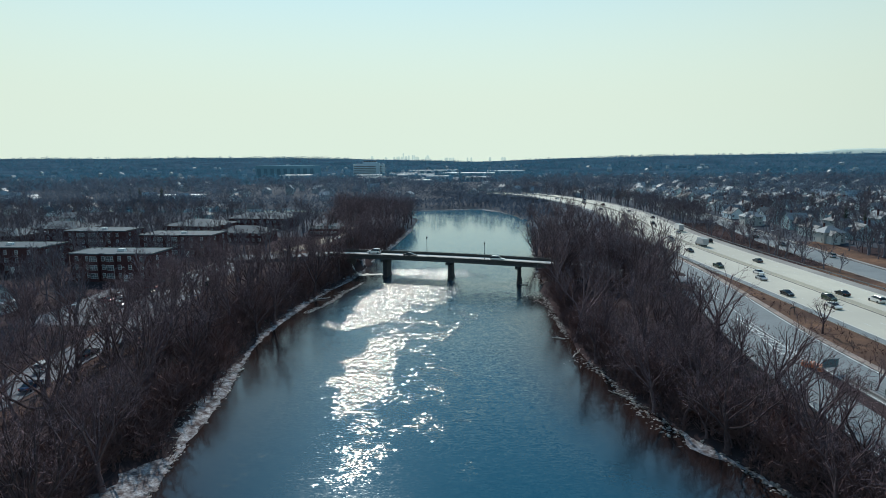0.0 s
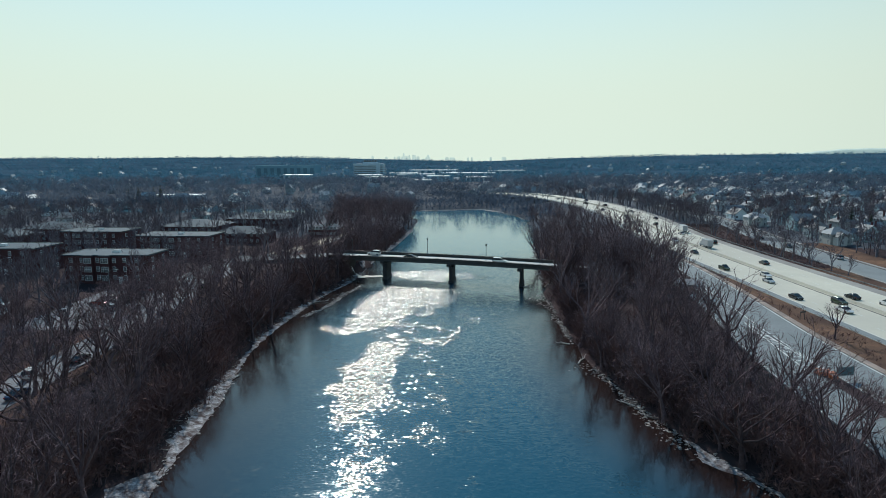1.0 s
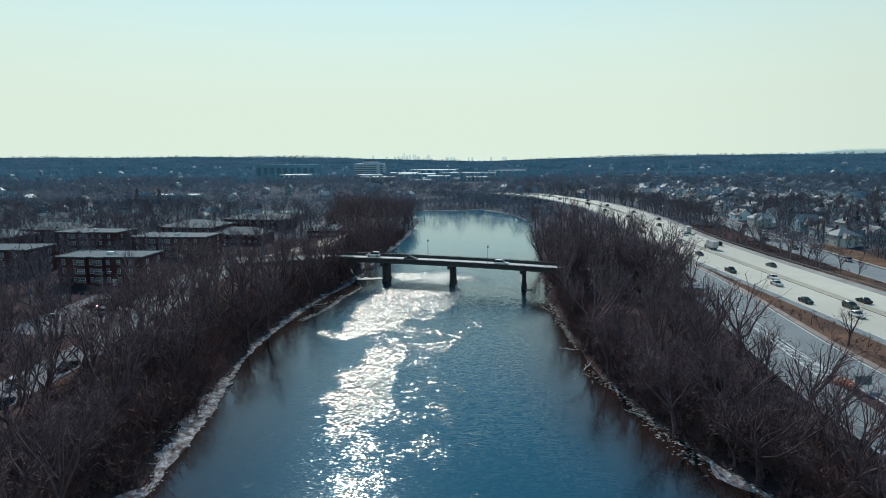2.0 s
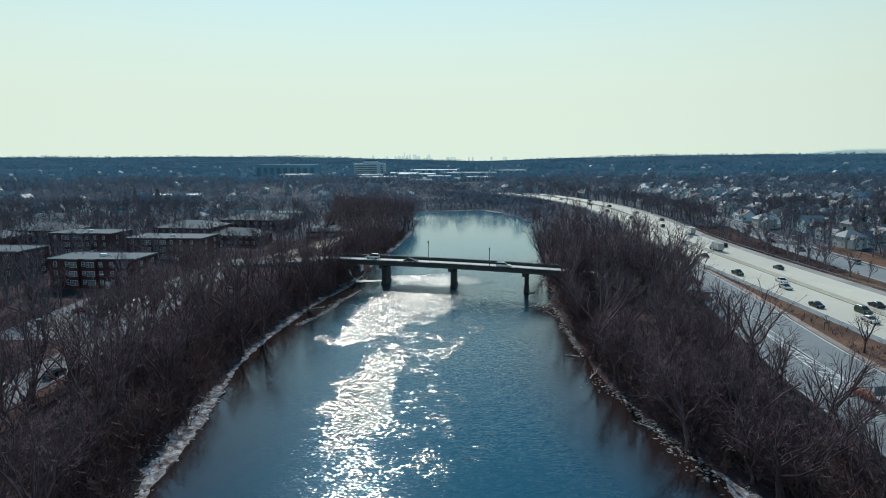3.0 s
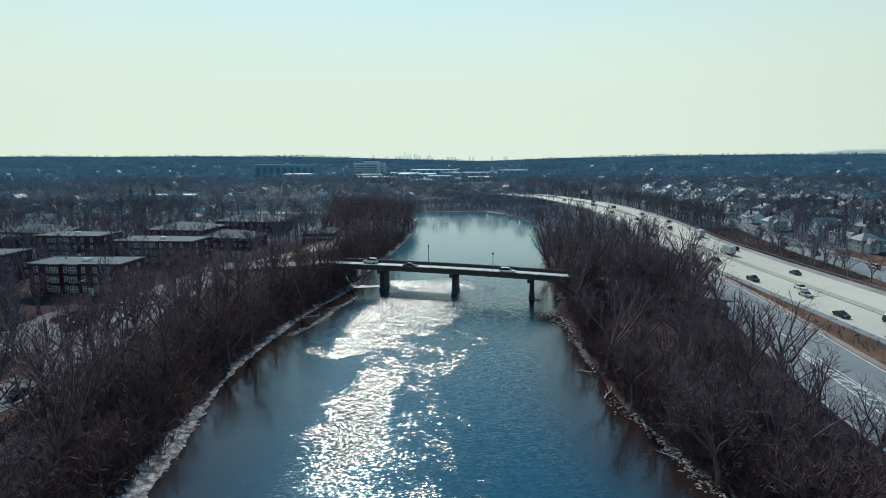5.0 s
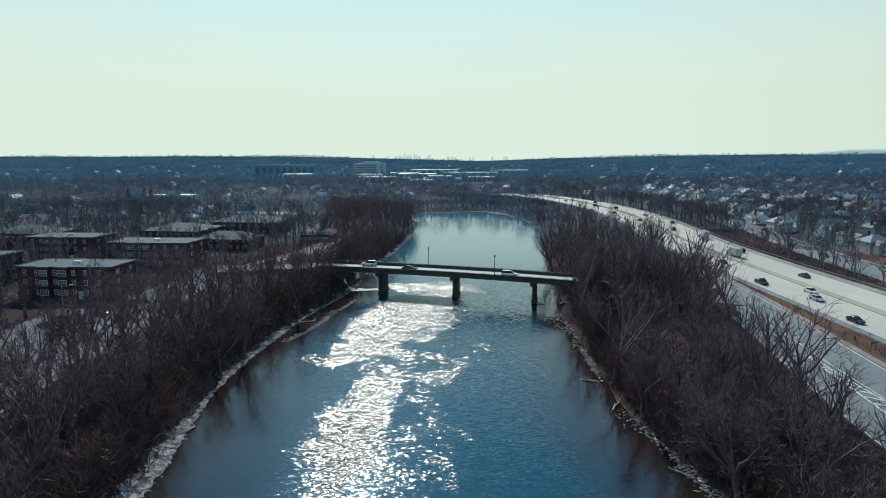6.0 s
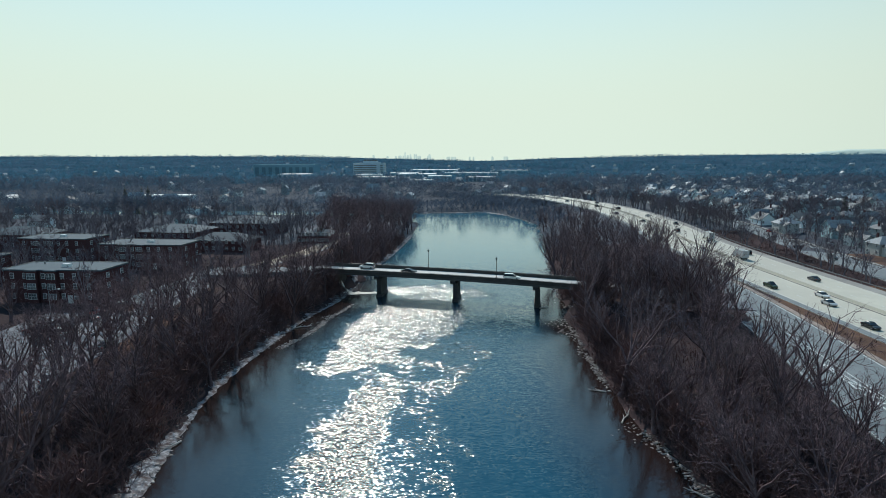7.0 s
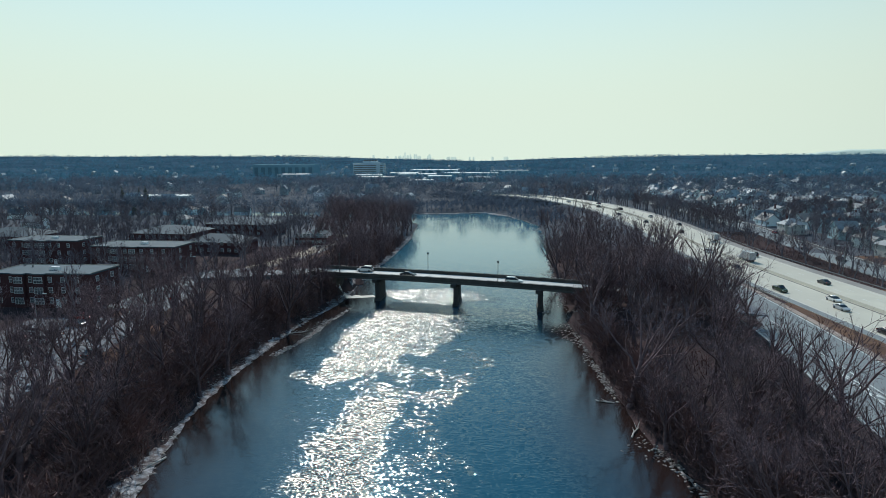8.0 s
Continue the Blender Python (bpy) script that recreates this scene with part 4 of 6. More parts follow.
    woods("bare_woods_west", back[back[:, 0] < 0], BACK_KINDS, TOWN_TWIG, "dense tall bare trees along the bank upstream", "woods", 31, 0.9, 1.3)
    woods("bare_woods_east", back[back[:, 0] > 0], BACK_KINDS, TOWN_TWIG, "dense low bare trees between river and motorway", "woods", 32, 0.42, 0.7)
    # undergrowth on both banks and the verges
    shrub = [clump(90 + i, 15, 0.05, 2.8, 0.02) for i in range(8)]
    brush = scatter(26000, -75, 72, 45, 330, 1.25, lambda x, y: (inland(x, y) > np.where(x < 0, 0.9, 0.25)) & (belt_west(x, y) | belt_core(x, y) | ((x > 0) & (inland(x, y) < 6) & off_bridge(x, y))), 27)
    brush = brush[~on_beach(brush[:, 0], brush[:, 1])]
    brush = brush[np.argsort(brush[:, 1])][:12500]
    woods("bank_brush", brush, shrub, BRUSH, "tangled brown brush under the bare trees", "undergrowth", 28, 0.5, 1.3)
    thin = [joined(61 + i, 9.0, (5, 5, 4), 0.05) for i in range(4)]
    saplings = scatter(9000, -75, 62, 45, 125, 2.4, lambda x, y: (inland(x, y) > 1.5) & belt_core(x, y) & off_bridge(x, y, 7.0), 53)
    woods("bank_saplings", saplings[np.argsort(saplings[:, 1])][:420], thin, TWIG, "slim bare saplings crowded between the larger trees", "saplings", 54, 0.45, 1.1)
    tangle = [clump(110 + i, 40, 0.04, 4.0, 0.02) for i in range(6)]
    thicket = scatter(9000, -66, -24, 45, 330, 1.9, lambda x, y: (inland(x, y) > 1.2) & (inland(x, y) < 17) & (x < 0) & off_bridge(x, y, 6.5) & ~on_beach(x, y), 61)
    woods("bank_thicket", thicket[np.argsort(thicket[:, 1])][:1300], tangle, BRUSH, "dense dark tangle of brush on the slope above the water", "undergrowth", 62, 0.6, 1.6)
    matted = [clump(120 + i, 52, 0.045, 4.2, 0.02) for i in range(6)]
    slope = scatter(12000, 26, 60, 45, 150, 1.55, lambda x, y: (inland(x, y) > 0.8) & (inland(x, y) < 15) & (from_line(x, y, EXIT)[0] > 7) & (from_line(x, y, FRONTAGE)[0] > 6) & ~on_beach(x, y), 63)
    slope = slope[(slope[:, 1] < 118) | (inland(slope[:, 0], slope[:, 1]) < 6)]
    woods("slope_thicket", slope[np.argsort(slope[:, 1])][:1150], matted, BRUSH, "matted dark reddish brush between the water and the ramp", "undergrowth", 64, 0.4, 1.1)
    tall = [clump(130 + i, 95, 0.05, 5.0, 0.04) for i in range(6)]
    fringe = scatter(14000, -66, 60, 45, 205, 1.7, lambda x, y: (inland(x, y) > np.where(x < 0, 3.2, 1.6)) & (inland(x, y) < np.where(x < 0, 7.5, 5.5)) & off_bridge(x, y, 6.5) & ~on_beach(x, y), 65)
    woods("shore_thicket", fringe[np.argsort(fringe[:, 1])][:620], tall, BRUSH, "tall tangled thicket leaning over the water's edge", "undergrowth", 66, 0.8, 1.6, 1.15)
    ramp = scatter(1500, 37, 68, 160, 186, 1.9, lambda x, y: ~off_bridge(x, y, 11.5) & off_bridge(x, y, 7.0) & (from_line(x, y, FRONTAGE)[0] > 6), 67)
    woods("approach_thicket", ramp, tall, TWIG, "tall bare thicket beside the bridge approach", "undergrowth", 68, 1.2, 1.9, 1.2)
    scrub = scatter(5000, -118, -76, 84, 134, 1.7, lambda x, y: clear_of_roads(x, y, 0.6), 47)
    woods("lot_brush", scrub[:700], shrub, TWIG, "low grey-brown scrub beside the riverside street", "undergrowth", 48, 0.4, 1.1)
    head = scatter(6000, -80, 75, 380, 545, 2.8, lambda x, y: (inland(x, y) > 0.3) & (inland(x, y) < 60) & ((y > 470) | (x > 40)) & (from_line(x, y, HW)[0] > 17), 33)
    woods("far_bank_brush", head[:1500], rough, FAR_TWIG, "dark low scrub on the far bank where the river bends", "undergrowth", 34, 0.2, 0.45)
    verge = scatter(16000, 74, 150, 60, 330, 1.15, lambda x, y: clear_of_roads(x, y, 0.6) & (x > 70) & (((x < 100) & (np.sin(x * 3.1 + y * 0.9) > 0.35)) | ((x > np.interp(y, HW[:, 1], HW[:, 0]) + 19.6) & (y > 200))) & (x < np.interp(y, STREET[:, 1], STREET[:, 0])), 29)
    woods("verge_brush", verge[:2500], shrub, BRUSH, "low reddish-brown brush along the motorway verge", "undergrowth", 30, 0.3, 0.9)


# ---- stones along the water ----
def gravel_bank(name, points, inward, widest, least, label, mat=PALE_GRAVEL, beaches=()):
    """A pale strip of gravel just above the waterline, wide and narrow by turns."""
    at = smooth_line(points, 1.2)
    side = sideways(at) * inward
    wide = np.clip(widest * (0.45 + 0.50 * wobble(at[:, 0] * 1.3, at[:, 1], 7.5) + 0.30 * wobble(at[:, 1], at[:, 0], 1.7) + 0.2 * wobble(at[:, 1] * 3, at[:, 0], 1.1)), least, widest * 1.3)
    for y, half, more in beaches:
        wide += more * np.clip(1.4 - abs(at[:, 1] - y) / half, 0, 1) * (0.9 + 0.35 * wobble(at[:, 1], at[:, 0], 2.3))
    rows = []
    for k in range(6):
        reach = -0.35 + (wide + 0.35) * k / 5 + (0.25 * wobble(at[:, 1] * 1.7, at[:, 0] + 9 * k, 1.3) if k in (0, 5) else 0)
        x, y = at[:, 0] + side[:, 0] * reach, at[:, 1] + side[:, 1] * reach
        z = np.maximum(ground_z(x, y), -0.03) + (0.09 if 0 < k < 5 else 0.02) + 0.05 * wobble(x, y, 0.9) - (0.22 * np.clip(1.2 - wide / (0.42 * widest), 0, 1) if least == 0 else 0)
        rows.append(np.stack([x, y, z], 1))
    n = len(at)
    i, j = np.meshgrid(np.arange(n - 1), np.arange(5))
    a = (j * n + i).ravel()
    mesh = arrays_mesh(name, np.vstack(rows), np.vstack([np.stack([a, a + 1, a + n + 1], 1), np.stack([a, a + n + 1, a + n], 1)]), mat)
    tagged(new(name, mesh), label, "gravel bank", kind="structure")


gravel_bank("gravel_bank_bend", EAST[2:6], 1, 5.0, 0.6, "pale mud and gravel along the river bend")
gravel_bank("sand_bar", [(-33, 205.5), (-29, 206.4), (-25.5, 206.8), (-22.8, 208)], -1, 6.5, 2.5, "pale sandbar beside the bridge pier, sun gleam in its colour", GLEAM_SAND)
gravel_bank("gravel_bank_west", WEST[1:16], -1, 2.7, 0.3, "ragged pale gravel strip below the bare trees", beaches=((66, 8.5, 5.5), (88, 7, 1.9)))
gravel_bank("gravel_bank_east", [(34.6, 86), (36, 82), (39.6, 74), (41, 70)], 1, 0.4, 0.05, "small pale gravel beach below the brush", beaches=((79.5, 3.0, 1.8),))



def shore_stones():
    r = np.random.default_rng(41)
    line = np.array(WEST[1:17]), np.array(EAST[2:-1])
    verts, tris, k = [], [], 0
    ico = [(0, 0, 1), (0.9, 0, 0.2), (0.28, 0.85, 0.25), (-0.72, 0.53, 0.2), (-0.72, -0.53, 0.25), (0.28, -0.85, 0.2), (0, 0, -0.4)]
    faces = [(0, i, i % 5 + 1) for i in range(1, 6)] + [(6, i % 5 + 1, i) for i in range(1, 6)]
    ico, faces = np.array(ico), np.array(faces)
    bar = np.array([(-36.8, 155), (-34.2, 164), (-32.6, 172), (-30.6, 183), (-28.2, 193)])
    for pts, n, wide in ((line[0], 6000, 5.0), (line[1], 13000, 4.2), (bar, 2200, 2.6)):
        at = smooth_line(pts, 1.0)
        nrm = sideways(at)
        inward = 1 if pts is line[1] else -1
        pick = r.integers(len(at), size=n)
        patch = np.clip(0.30 + 0.9 * wobble(at[pick, 0], at[pick, 1], 7.0), 0.15, 1.3)
        off = inward * (abs(r.normal(size=n)) * wide * 0.6 * patch - 0.25)
        where = np.sin(at[pick, 1] / 5.3) + np.sin(at[pick, 1] / 13.0 + 1.0) + r.normal(size=n) * 0.5 > (-0.5 if pts is line[1] else -1.2)
        pick, off = pick[where], off[where]
        n = len(pick)
        px, py = at[pick, 0] + nrm[pick, 0] * off + r.normal(size=n) * 0.3, at[pick, 1] + nrm[pick, 1] * off + r.normal(size=n) * 0.6
        pz = np.maximum(ground_z(px, py), -0.05)
        for x, y, z in zip(px, py, pz):
            s, a = 0.07 + 0.26 * r.uniform() ** 2.2, r.uniform(0, 6.28)
            v = (ico + r.normal(size=ico.shape) * 0.16) * (s * r.uniform(0.8, 2.2), s, s * r.uniform(0.3, 0.7))
            verts.append(np.stack([v[:, 0] * math.cos(a) - v[:, 1] * math.sin(a) + x, v[:, 0] * math.sin(a) + v[:, 1] * math.cos(a) + y, v[:, 2] + z], 1))
            tris.append(faces + k)
            k += 7
    tagged(new("shore_stones", arrays_mesh("shore_stones", np.vstack(verts), np.vstack(tris), ROCK)), "pale broken stones and gravel along the waterline", "stones", kind="stuff")


# ---- buildings ----
def window_mesh(w, h):
    """A window's frame, standing on its centre and facing -y; and one of its panes."""
    across = 3 if w > 2 else 2 if w > 1.3 else 1
    board = Build().box(0, 0, 0, w + 0.16, 0.10, h + 0.16).mesh("window", TRIM)
    pw, ph = (w - 0.08 * (across - 1)) / across, (h - 0.08) / 2
    pane = Build().box(0, 0, 0, pw, 0.03, ph).mesh("pane", PANE)
    spots = [((i - (across - 1) / 2) * (pw + 0.08), -0.045, k * (ph + 0.08) / 2) for i in range(across) for k in (-1, 1)]
    return board, pane, spots


WINDOWS = {size: window_mesh(*size) for size in ((0.9, 1.4), (2.2, 1.5), (1.1, 1.3), (1.6, 1.4), (0.75, 1.0))}


def put_window(parent, size, x, y, z, turn):
    frame_mesh, pane_mesh, spots = WINDOWS[size]
    w = part("window", frame_mesh, None, parent)
    w.matrix_basis = pose(x, y, z, 0, 0, turn)
    for spot in spots:
        part("pane", pane_mesh, None, w).location = spot
    return w


def flat_block(x, y, w, d, h, turn, label, storeys=3):
    """A brick walk-up block with a flat roof, bays on its long sides and rows of white windows."""
    BUILT.append((x, y, max(w, d) * 0.62))
    t = thing("apartment_block", label, "apartment building", pose(x, y, float(ground_z(x, y)) - 0.1, 0, 0, turn), group="brick apartment blocks")
    wall = Build().box(0, 0, h / 2, w, d, h)
    bays = (-w * 0.20, w * 0.0)
    for bx in bays:
        wall.box(bx, -d / 2 - 0.45, h / 2 - 0.002, 3.0, 0.9, h - 0.004)
    part("wall", wall, BRICK, t)
    roof = Build().box(0, 0, h + 0.17, w + 0.5, d + 0.5, 0.34)
    for bx in bays:
        roof.box(bx, -d / 2 - 0.55, h + 0.168, 3.5, 1.2, 0.33)
    part("roof", roof, ROOF_FLAT, t, "pale grey flat roof")
    rim = Build()
    for sx, sy, lx, ly in ((0, d / 2 + 0.2, w + 0.5, 0.16), (-w / 2 - 0.2, 0, 0.16, d), (w / 2 + 0.2, 0, 0.16, d)):
        rim.box(sx, sy, h + 0.42, lx, ly, 0.2)
    part("parapet", rim, CONCRETE, t)
    part("roof_hatch", Build().box(w * 0.03, -d * 0.1, h + 0.75, 2.4, 1.2, 0.8, 0, 0.85), TRIM, t, "white roof hatch")
    part("vent", Build().tube([(-w * 0.3, d * 0.2, h + 0.3), (-w * 0.3, d * 0.2, h + 1.0)], (0.2, 0.2), 8), GALVANISED, t)
    for k in range(storeys):
        z = 1.9 + k * (h - 0.6) / storeys
        for bx in bays:
            put_window(t, (2.2, 1.5), bx, -d / 2 - 0.93, z, 0)
        for fx in (-0.42, -0.29, -0.10, 0.095, 0.22, 0.36):
            put_window(t, (0.9, 1.4), w * fx, -d / 2 - 0.03, z, 0)
        for fy in (-0.28, 0.25):
            put_window(t, (1.1, 1.3), w / 2 + 0.03, d * fy, z, 90)
            put_window(t, (1.1, 1.3), -w / 2 - 0.03, d * fy, z, -90)
    part("door", Build().box(w * 0.16, -d / 2 - 0.05, 1.1, 1.4, 0.1, 2.2), TRIM, t, "white entrance door")
    return t


flat_block(-105, 189.0, 27, 11.5, 8.7, -3, "three-storey dark brick apartment block with a pale flat roof")
flat_block(-153, 205.0, 32, 13, 8.8, -3, "dark brick apartment block with a flat grey roof beside a lot")
flat_block(-107, 238.5, 30, 13, 8.4, -5, "brick apartment block behind the first with white windows")
flat_block(-147, 252.0, 27, 13, 8.8, -5, "long brick apartment block with a flat roof")


def gable(w, d, h, rise, over=0.5):
    """Walls with two gables on the -y and +y ends, and a roof of two thick slopes."""
    walls = Build()
    ring = [(-w / 2, 0), (w / 2, 0), (w / 2, h), (0, h + rise), (-w / 2, h)]
    walls.loft([[(x, -d / 2, z) for x, z in ring], [(x, d / 2, z) for x, z in ring]])
    roof = Build()
    slope = rise / (w / 2)
    for side in (-1, 1):
        a = [(0, h + rise + 0.02), (side * (w / 2 + over), h - slope * over + 0.02), (side * (w / 2 + over), h - slope * over + 0.22), (0, h + rise + 0.24)]
        roof.loft([[(x, -d / 2 - over, z) for x, z in a], [(x, d / 2 + over, z) for x, z in a]])
    return walls, roof


def hip(w, d, h, rise, over=0.6):
    walls = Build().box(0, 0, h / 2, w, d, h)
    a, b, k = w / 2 + over, d / 2 + over, min(w, d) / 2
    roof = Build()
    low = [(-a, -b, h - 0.1), (a, -b, h - 0.1), (a, b, h - 0.1), (-a, b, h - 0.1)]
    if w > d:
        top = [(-a + k, 0, h + rise), (a - k, 0, h + rise)]
        faces = [(0, 1, 5, 4), (1, 2, 5), (2, 3, 4, 5), (3, 0, 4), (3, 2, 1, 0)]
    else:
        top = [(0, -b + k, h + rise), (0, b - k, h + rise)]
        faces = [(0, 1, 4), (1, 2, 5, 4), (2, 3, 5), (3, 0, 4, 5), (3, 2, 1, 0)]
    roof.add(low + top, faces)
    return walls, roof


def house(kind, w, d, h, rise, siding, label, group="suburban houses", plain=False):
    """A detached house: body, roof, chimney, porch, windows."""
    t = thing("house", label, "house", group=group)
    walls, roof = (gable if kind == "gable" else hip)(w, d, h, rise)
    part("wall", walls, siding, t)
    r = part("roof", roof, ROOF_SHINGLE, t)
    part("chimney", Build().box(w * 0.3, d * 0.12, h + rise * 0.75, 0.8, 0.7, rise + 1.0), BRICK, r)
    if plain:
        for fx in (-0.3, 0.32):
            part("window", WINDOWS[(1.6, 1.4)][0], None, t).matrix_basis = pose(w * fx, -d / 2 - 0.03, 3.4, 0, 0, 0)
            part("window", WINDOWS[(1.6, 1.4)][0], None, t).matrix_basis = pose(-w / 2 - 0.03, d * fx, 3.4, 0, 0, -90)
        return t
    for name, build, mat in zip(("wing_wall", "wing_roof"), gable(w * 0.5, 6.0, h * 0.82, rise * 0.62, 0.35), (siding, ROOF_SHINGLE)):
        part(name, build, mat, t).matrix_basis = pose(-w / 2 - 0.6, d * 0.16, 0, 0, 0, 90)
    porch = part("porch", Build().box(0, -d / 2 - 1.0, 0.3, w * 0.6, 2.0, 0.6).box(0, -d / 2 - 1.1, 2.75, w * 0.64, 2.4, 0.2), TRIM, t)
    for px in (-w * 0.27, w * 0.27):
        part("post", Build().box(px, -d / 2 - 1.85, 1.62, 0.16, 0.16, 2.06), TRIM, porch)
    part("door", Build().box(0.2, -d / 2 - 0.03, 1.65, 0.95, 0.08, 2.05), TRIM, t)
    for k in range(2 if h > 4.5 else 1):
        z = 1.75 + 2.75 * k
        for fx in (-0.3, 0.32):
            put_window(t, (1.1, 1.3), w * fx, -d / 2 - 0.03, z, 0)
            put_window(t, (1.1, 1.3), w * fx, d / 2 + 0.03, z, 180)
        put_window(t, (0.9, 1.4), -w / 2 - 0.03, d * -0.36, z, -90)
        put_window(t, (0.9, 1.4), -w / 2 - 3.63, d * 0.16, z - 0.2 * k, -90)
        for fy in (-0.28, 0.24):
            put_window(t, (0.9, 1.4), w / 2 + 0.03, d * fy, z, 90)
    if kind == "gable":
        put_window(t, (0.9, 1.4), 0, -d / 2 - 0.03, h + rise * 0.3, 0)
    return t


SPECS = [
    ("gable", 8.0, 11.0, 5.6, 3.0, SIDING, "white clapboard two-storey house with a dark gable roof"),
    ("gable", 9.0, 10.0, 5.4, 3.4, SIDING_BLUE, "blue-grey two-storey house with a shingle gable roof"),
    ("hip", 8.6, 9.6, 5.3, 2.8, SIDING_TAN, "tan two-storey house with a grey hip roof"),
    ("gable", 8.5, 12.0, 3.4, 3.4, SIDING, "white cape house with a steep shingle roof"),
    ("hip", 9.6, 8.2, 5.2, 2.4, SIDING_BLUE, "pale blue house with a low hip roof"),
    ("gable", 11.0, 9.0, 5.2, 2.8, SIDING, "broad white house with a grey gable roof")]
HOUSES = [house(*spec) for spec in SPECS]
FAR_HOUSES = [house(*spec, plain=True) for spec in SPECS]


def suburb():
    r = random.Random(8)
    spots = [(167, 260), (174, 284), (186, 268), (181, 310), (168, 330), (188, 332), (176, 367), (190, 356), (186, 392), (190, 424), (190, 232), (194, 205)]
    for row in range(12):
        for i in range(34):
            x, y = 202 + row * 31 + r.uniform(-3, 3), 215 + i * 19 + r.uniform(-4, 4) + 8 * (row % 2)
            if row % 2:
                x -= 4
            if y < 650 and x < 0.80 * y + 6:
                spots.append((x, y))
    for i in range(44):
        spots.append((r.uniform(-520, -150), r.uniform(340, 660)))
    for x, y in spots:
        if x < 0 and (abs(x) > 0.8 * y or r.random() < 0.25 or any((x - a) ** 2 + (y - b) ** 2 < 22 ** 2 for a, b, _ in BUILT)):
            continue
        k = r.uniform(0.84, 1.0)
        m = pose(x, y, float(ground_z(x, y)) - 0.05, 0, 0, r.choice((0, 90, 180, 270, 90)) + r.uniform(-6, 6)) @ Matrix.Diagonal((k, k, k, 1))
        copy_thing(r.choice(HOUSES if x > 0 and y < 400 else FAR_HOUSES), m)
        BUILT.append((x, y, 7.0))
    for source in HOUSES + FAR_HOUSES:
        for ob in (*source.children_recursive, source):
            bpy.data.objects.remove(ob)
    cottage = house("gable", 8.0, 12.0, 3.2, 3.6, SIDING_BLUE, "pale teal cottage with a steep dark gable roof by the lots")
    cottage.matrix_basis = pose(-118, 147, 2.9, 0, 0, 80)
    BUILT.append((-118, 147, 9))


suburb()


def hipped_block(x, y, w, d, h, turn):
    BUILT.append((x, y, max(w, d) * 0.6))
    t = thing("garden_apartments", "low garden apartment building with a pale grey hip roof", "apartment building", pose(x, y, float(ground_z(x, y)) - 0.1, 0, 0, turn), group="garden apartments")
    walls, roof = hip(w, d, h, 2.6)
    part("wall", walls, BRICK, t)
    part("roof", roof, ROOF_FLAT, t, "pale grey hip roof")
    for k in range(2):
        for i in range(8):
            put_window(t, (1.1, 1.3), -w / 2 + w * (i + 0.5) / 8, -d / 2 - 0.03, 1.7 + 2.7 * k, 0)


for spec in ((-126, 300, 28, 22, 6.0, -8), (-95, 277, 24, 15, 4.8, -10), (-104, 333, 34, 18, 6.2, -8), (-188, 288, 28, 18, 6.2, -8), (-200, 262, 30, 16, 6.2, -5), (-62, 302, 14, 18, 3.6, 0)):
    hipped_block(*spec)


def long_block(name, x, y, w, d, h, turn, wall_mat, roof_mat, label, category, bays=10, ribbon=False):
    """A large flat-roofed building with piers or ribbon windows on the side towards the river."""
    BUILT.append((x, y, max(w, d) * 0.6))
    t = thing(name, label, category, pose(x, y, float(ground_z(x, y)) - 0.2, 0, 0, turn))
    part("wall", Build().box(0, 0, h / 2, w, d, h), wall_mat, t)
    part("roof", Build().box(0, 0, h + 0.25, w + 1, d + 1, 0.5), roof_mat, t)
    if ribbon:
        for k in range(int(h // 4)):
            part("window", Build().box(0, -d / 2 - 0.1, 2.4 + 4 * k, w * 0.96, 0.3, 1.7), PANE_DARK, t)
            part("window", Build().box(w / 2 + 0.1, 0, 2.4 + 4 * k, 0.3, d * 0.9, 1.7), PANE_DARK, t)
    else:
        for i in range(bays):
            part("bay_door", Build().box(-w / 2 + w * (i + 0.5) / bays, -d / 2 - 0.1, h * 0.42, w / bays * 0.55, 0.3, h * 0.7), BAY, t)
    return t


tower = long_block("office_building", -178, 1330, 66, 30, 27, -3, OFFICE, OFFICE, "pale eight-storey office building with ribbon windows", "office building", ribbon=True)
pent = part("penthouse", Build().box(2, 0, 29.5, 30, 16, 4), OFFICE, tower)
for i in range(5):
    part("cooling_tower", Build().tube([(-10 + 6 * i, 0, 31.4), (-10 + 6 * i, 0, 35)], (2.3, 2.0), 10), STEEL_DARK, pent)
part("stair_tower", Build().box(22, -16, 15.0, 8, 6, 30), OFFICE, tower)
long_block("warehouse", -358, 1330, 130, 60, 25, 0, WAREHOUSE, WAREHOUSE, "long blue-grey industrial building with tall openings", "warehouse", 9)
for x, y, w, d, h in ((-318, 1240, 60, 40, 7), (-122, 1010, 62, 22, 8), (-64, 1150, 70, 30, 9), (-150, 1120, 46, 20, 9), (40, 1320, 120, 40, 7), (-40, 1500, 110, 40, 8), (140, 1480, 90, 40, 7), (-44, 900, 34, 16, 7), (50, 1010, 44, 20, 7),
                      (-20, 1060, 40, 16, 8), (-96, 1250, 56, 24, 9), (-262, 575, 48, 16, 5), (-90, 1080, 30, 14, 4)):
    long_block("low_warehouse", x, y, w, d, h, -2, OFFICE, WHITE_ROOF, "low warehouse with a bright white membrane roof", "warehouse", 6)


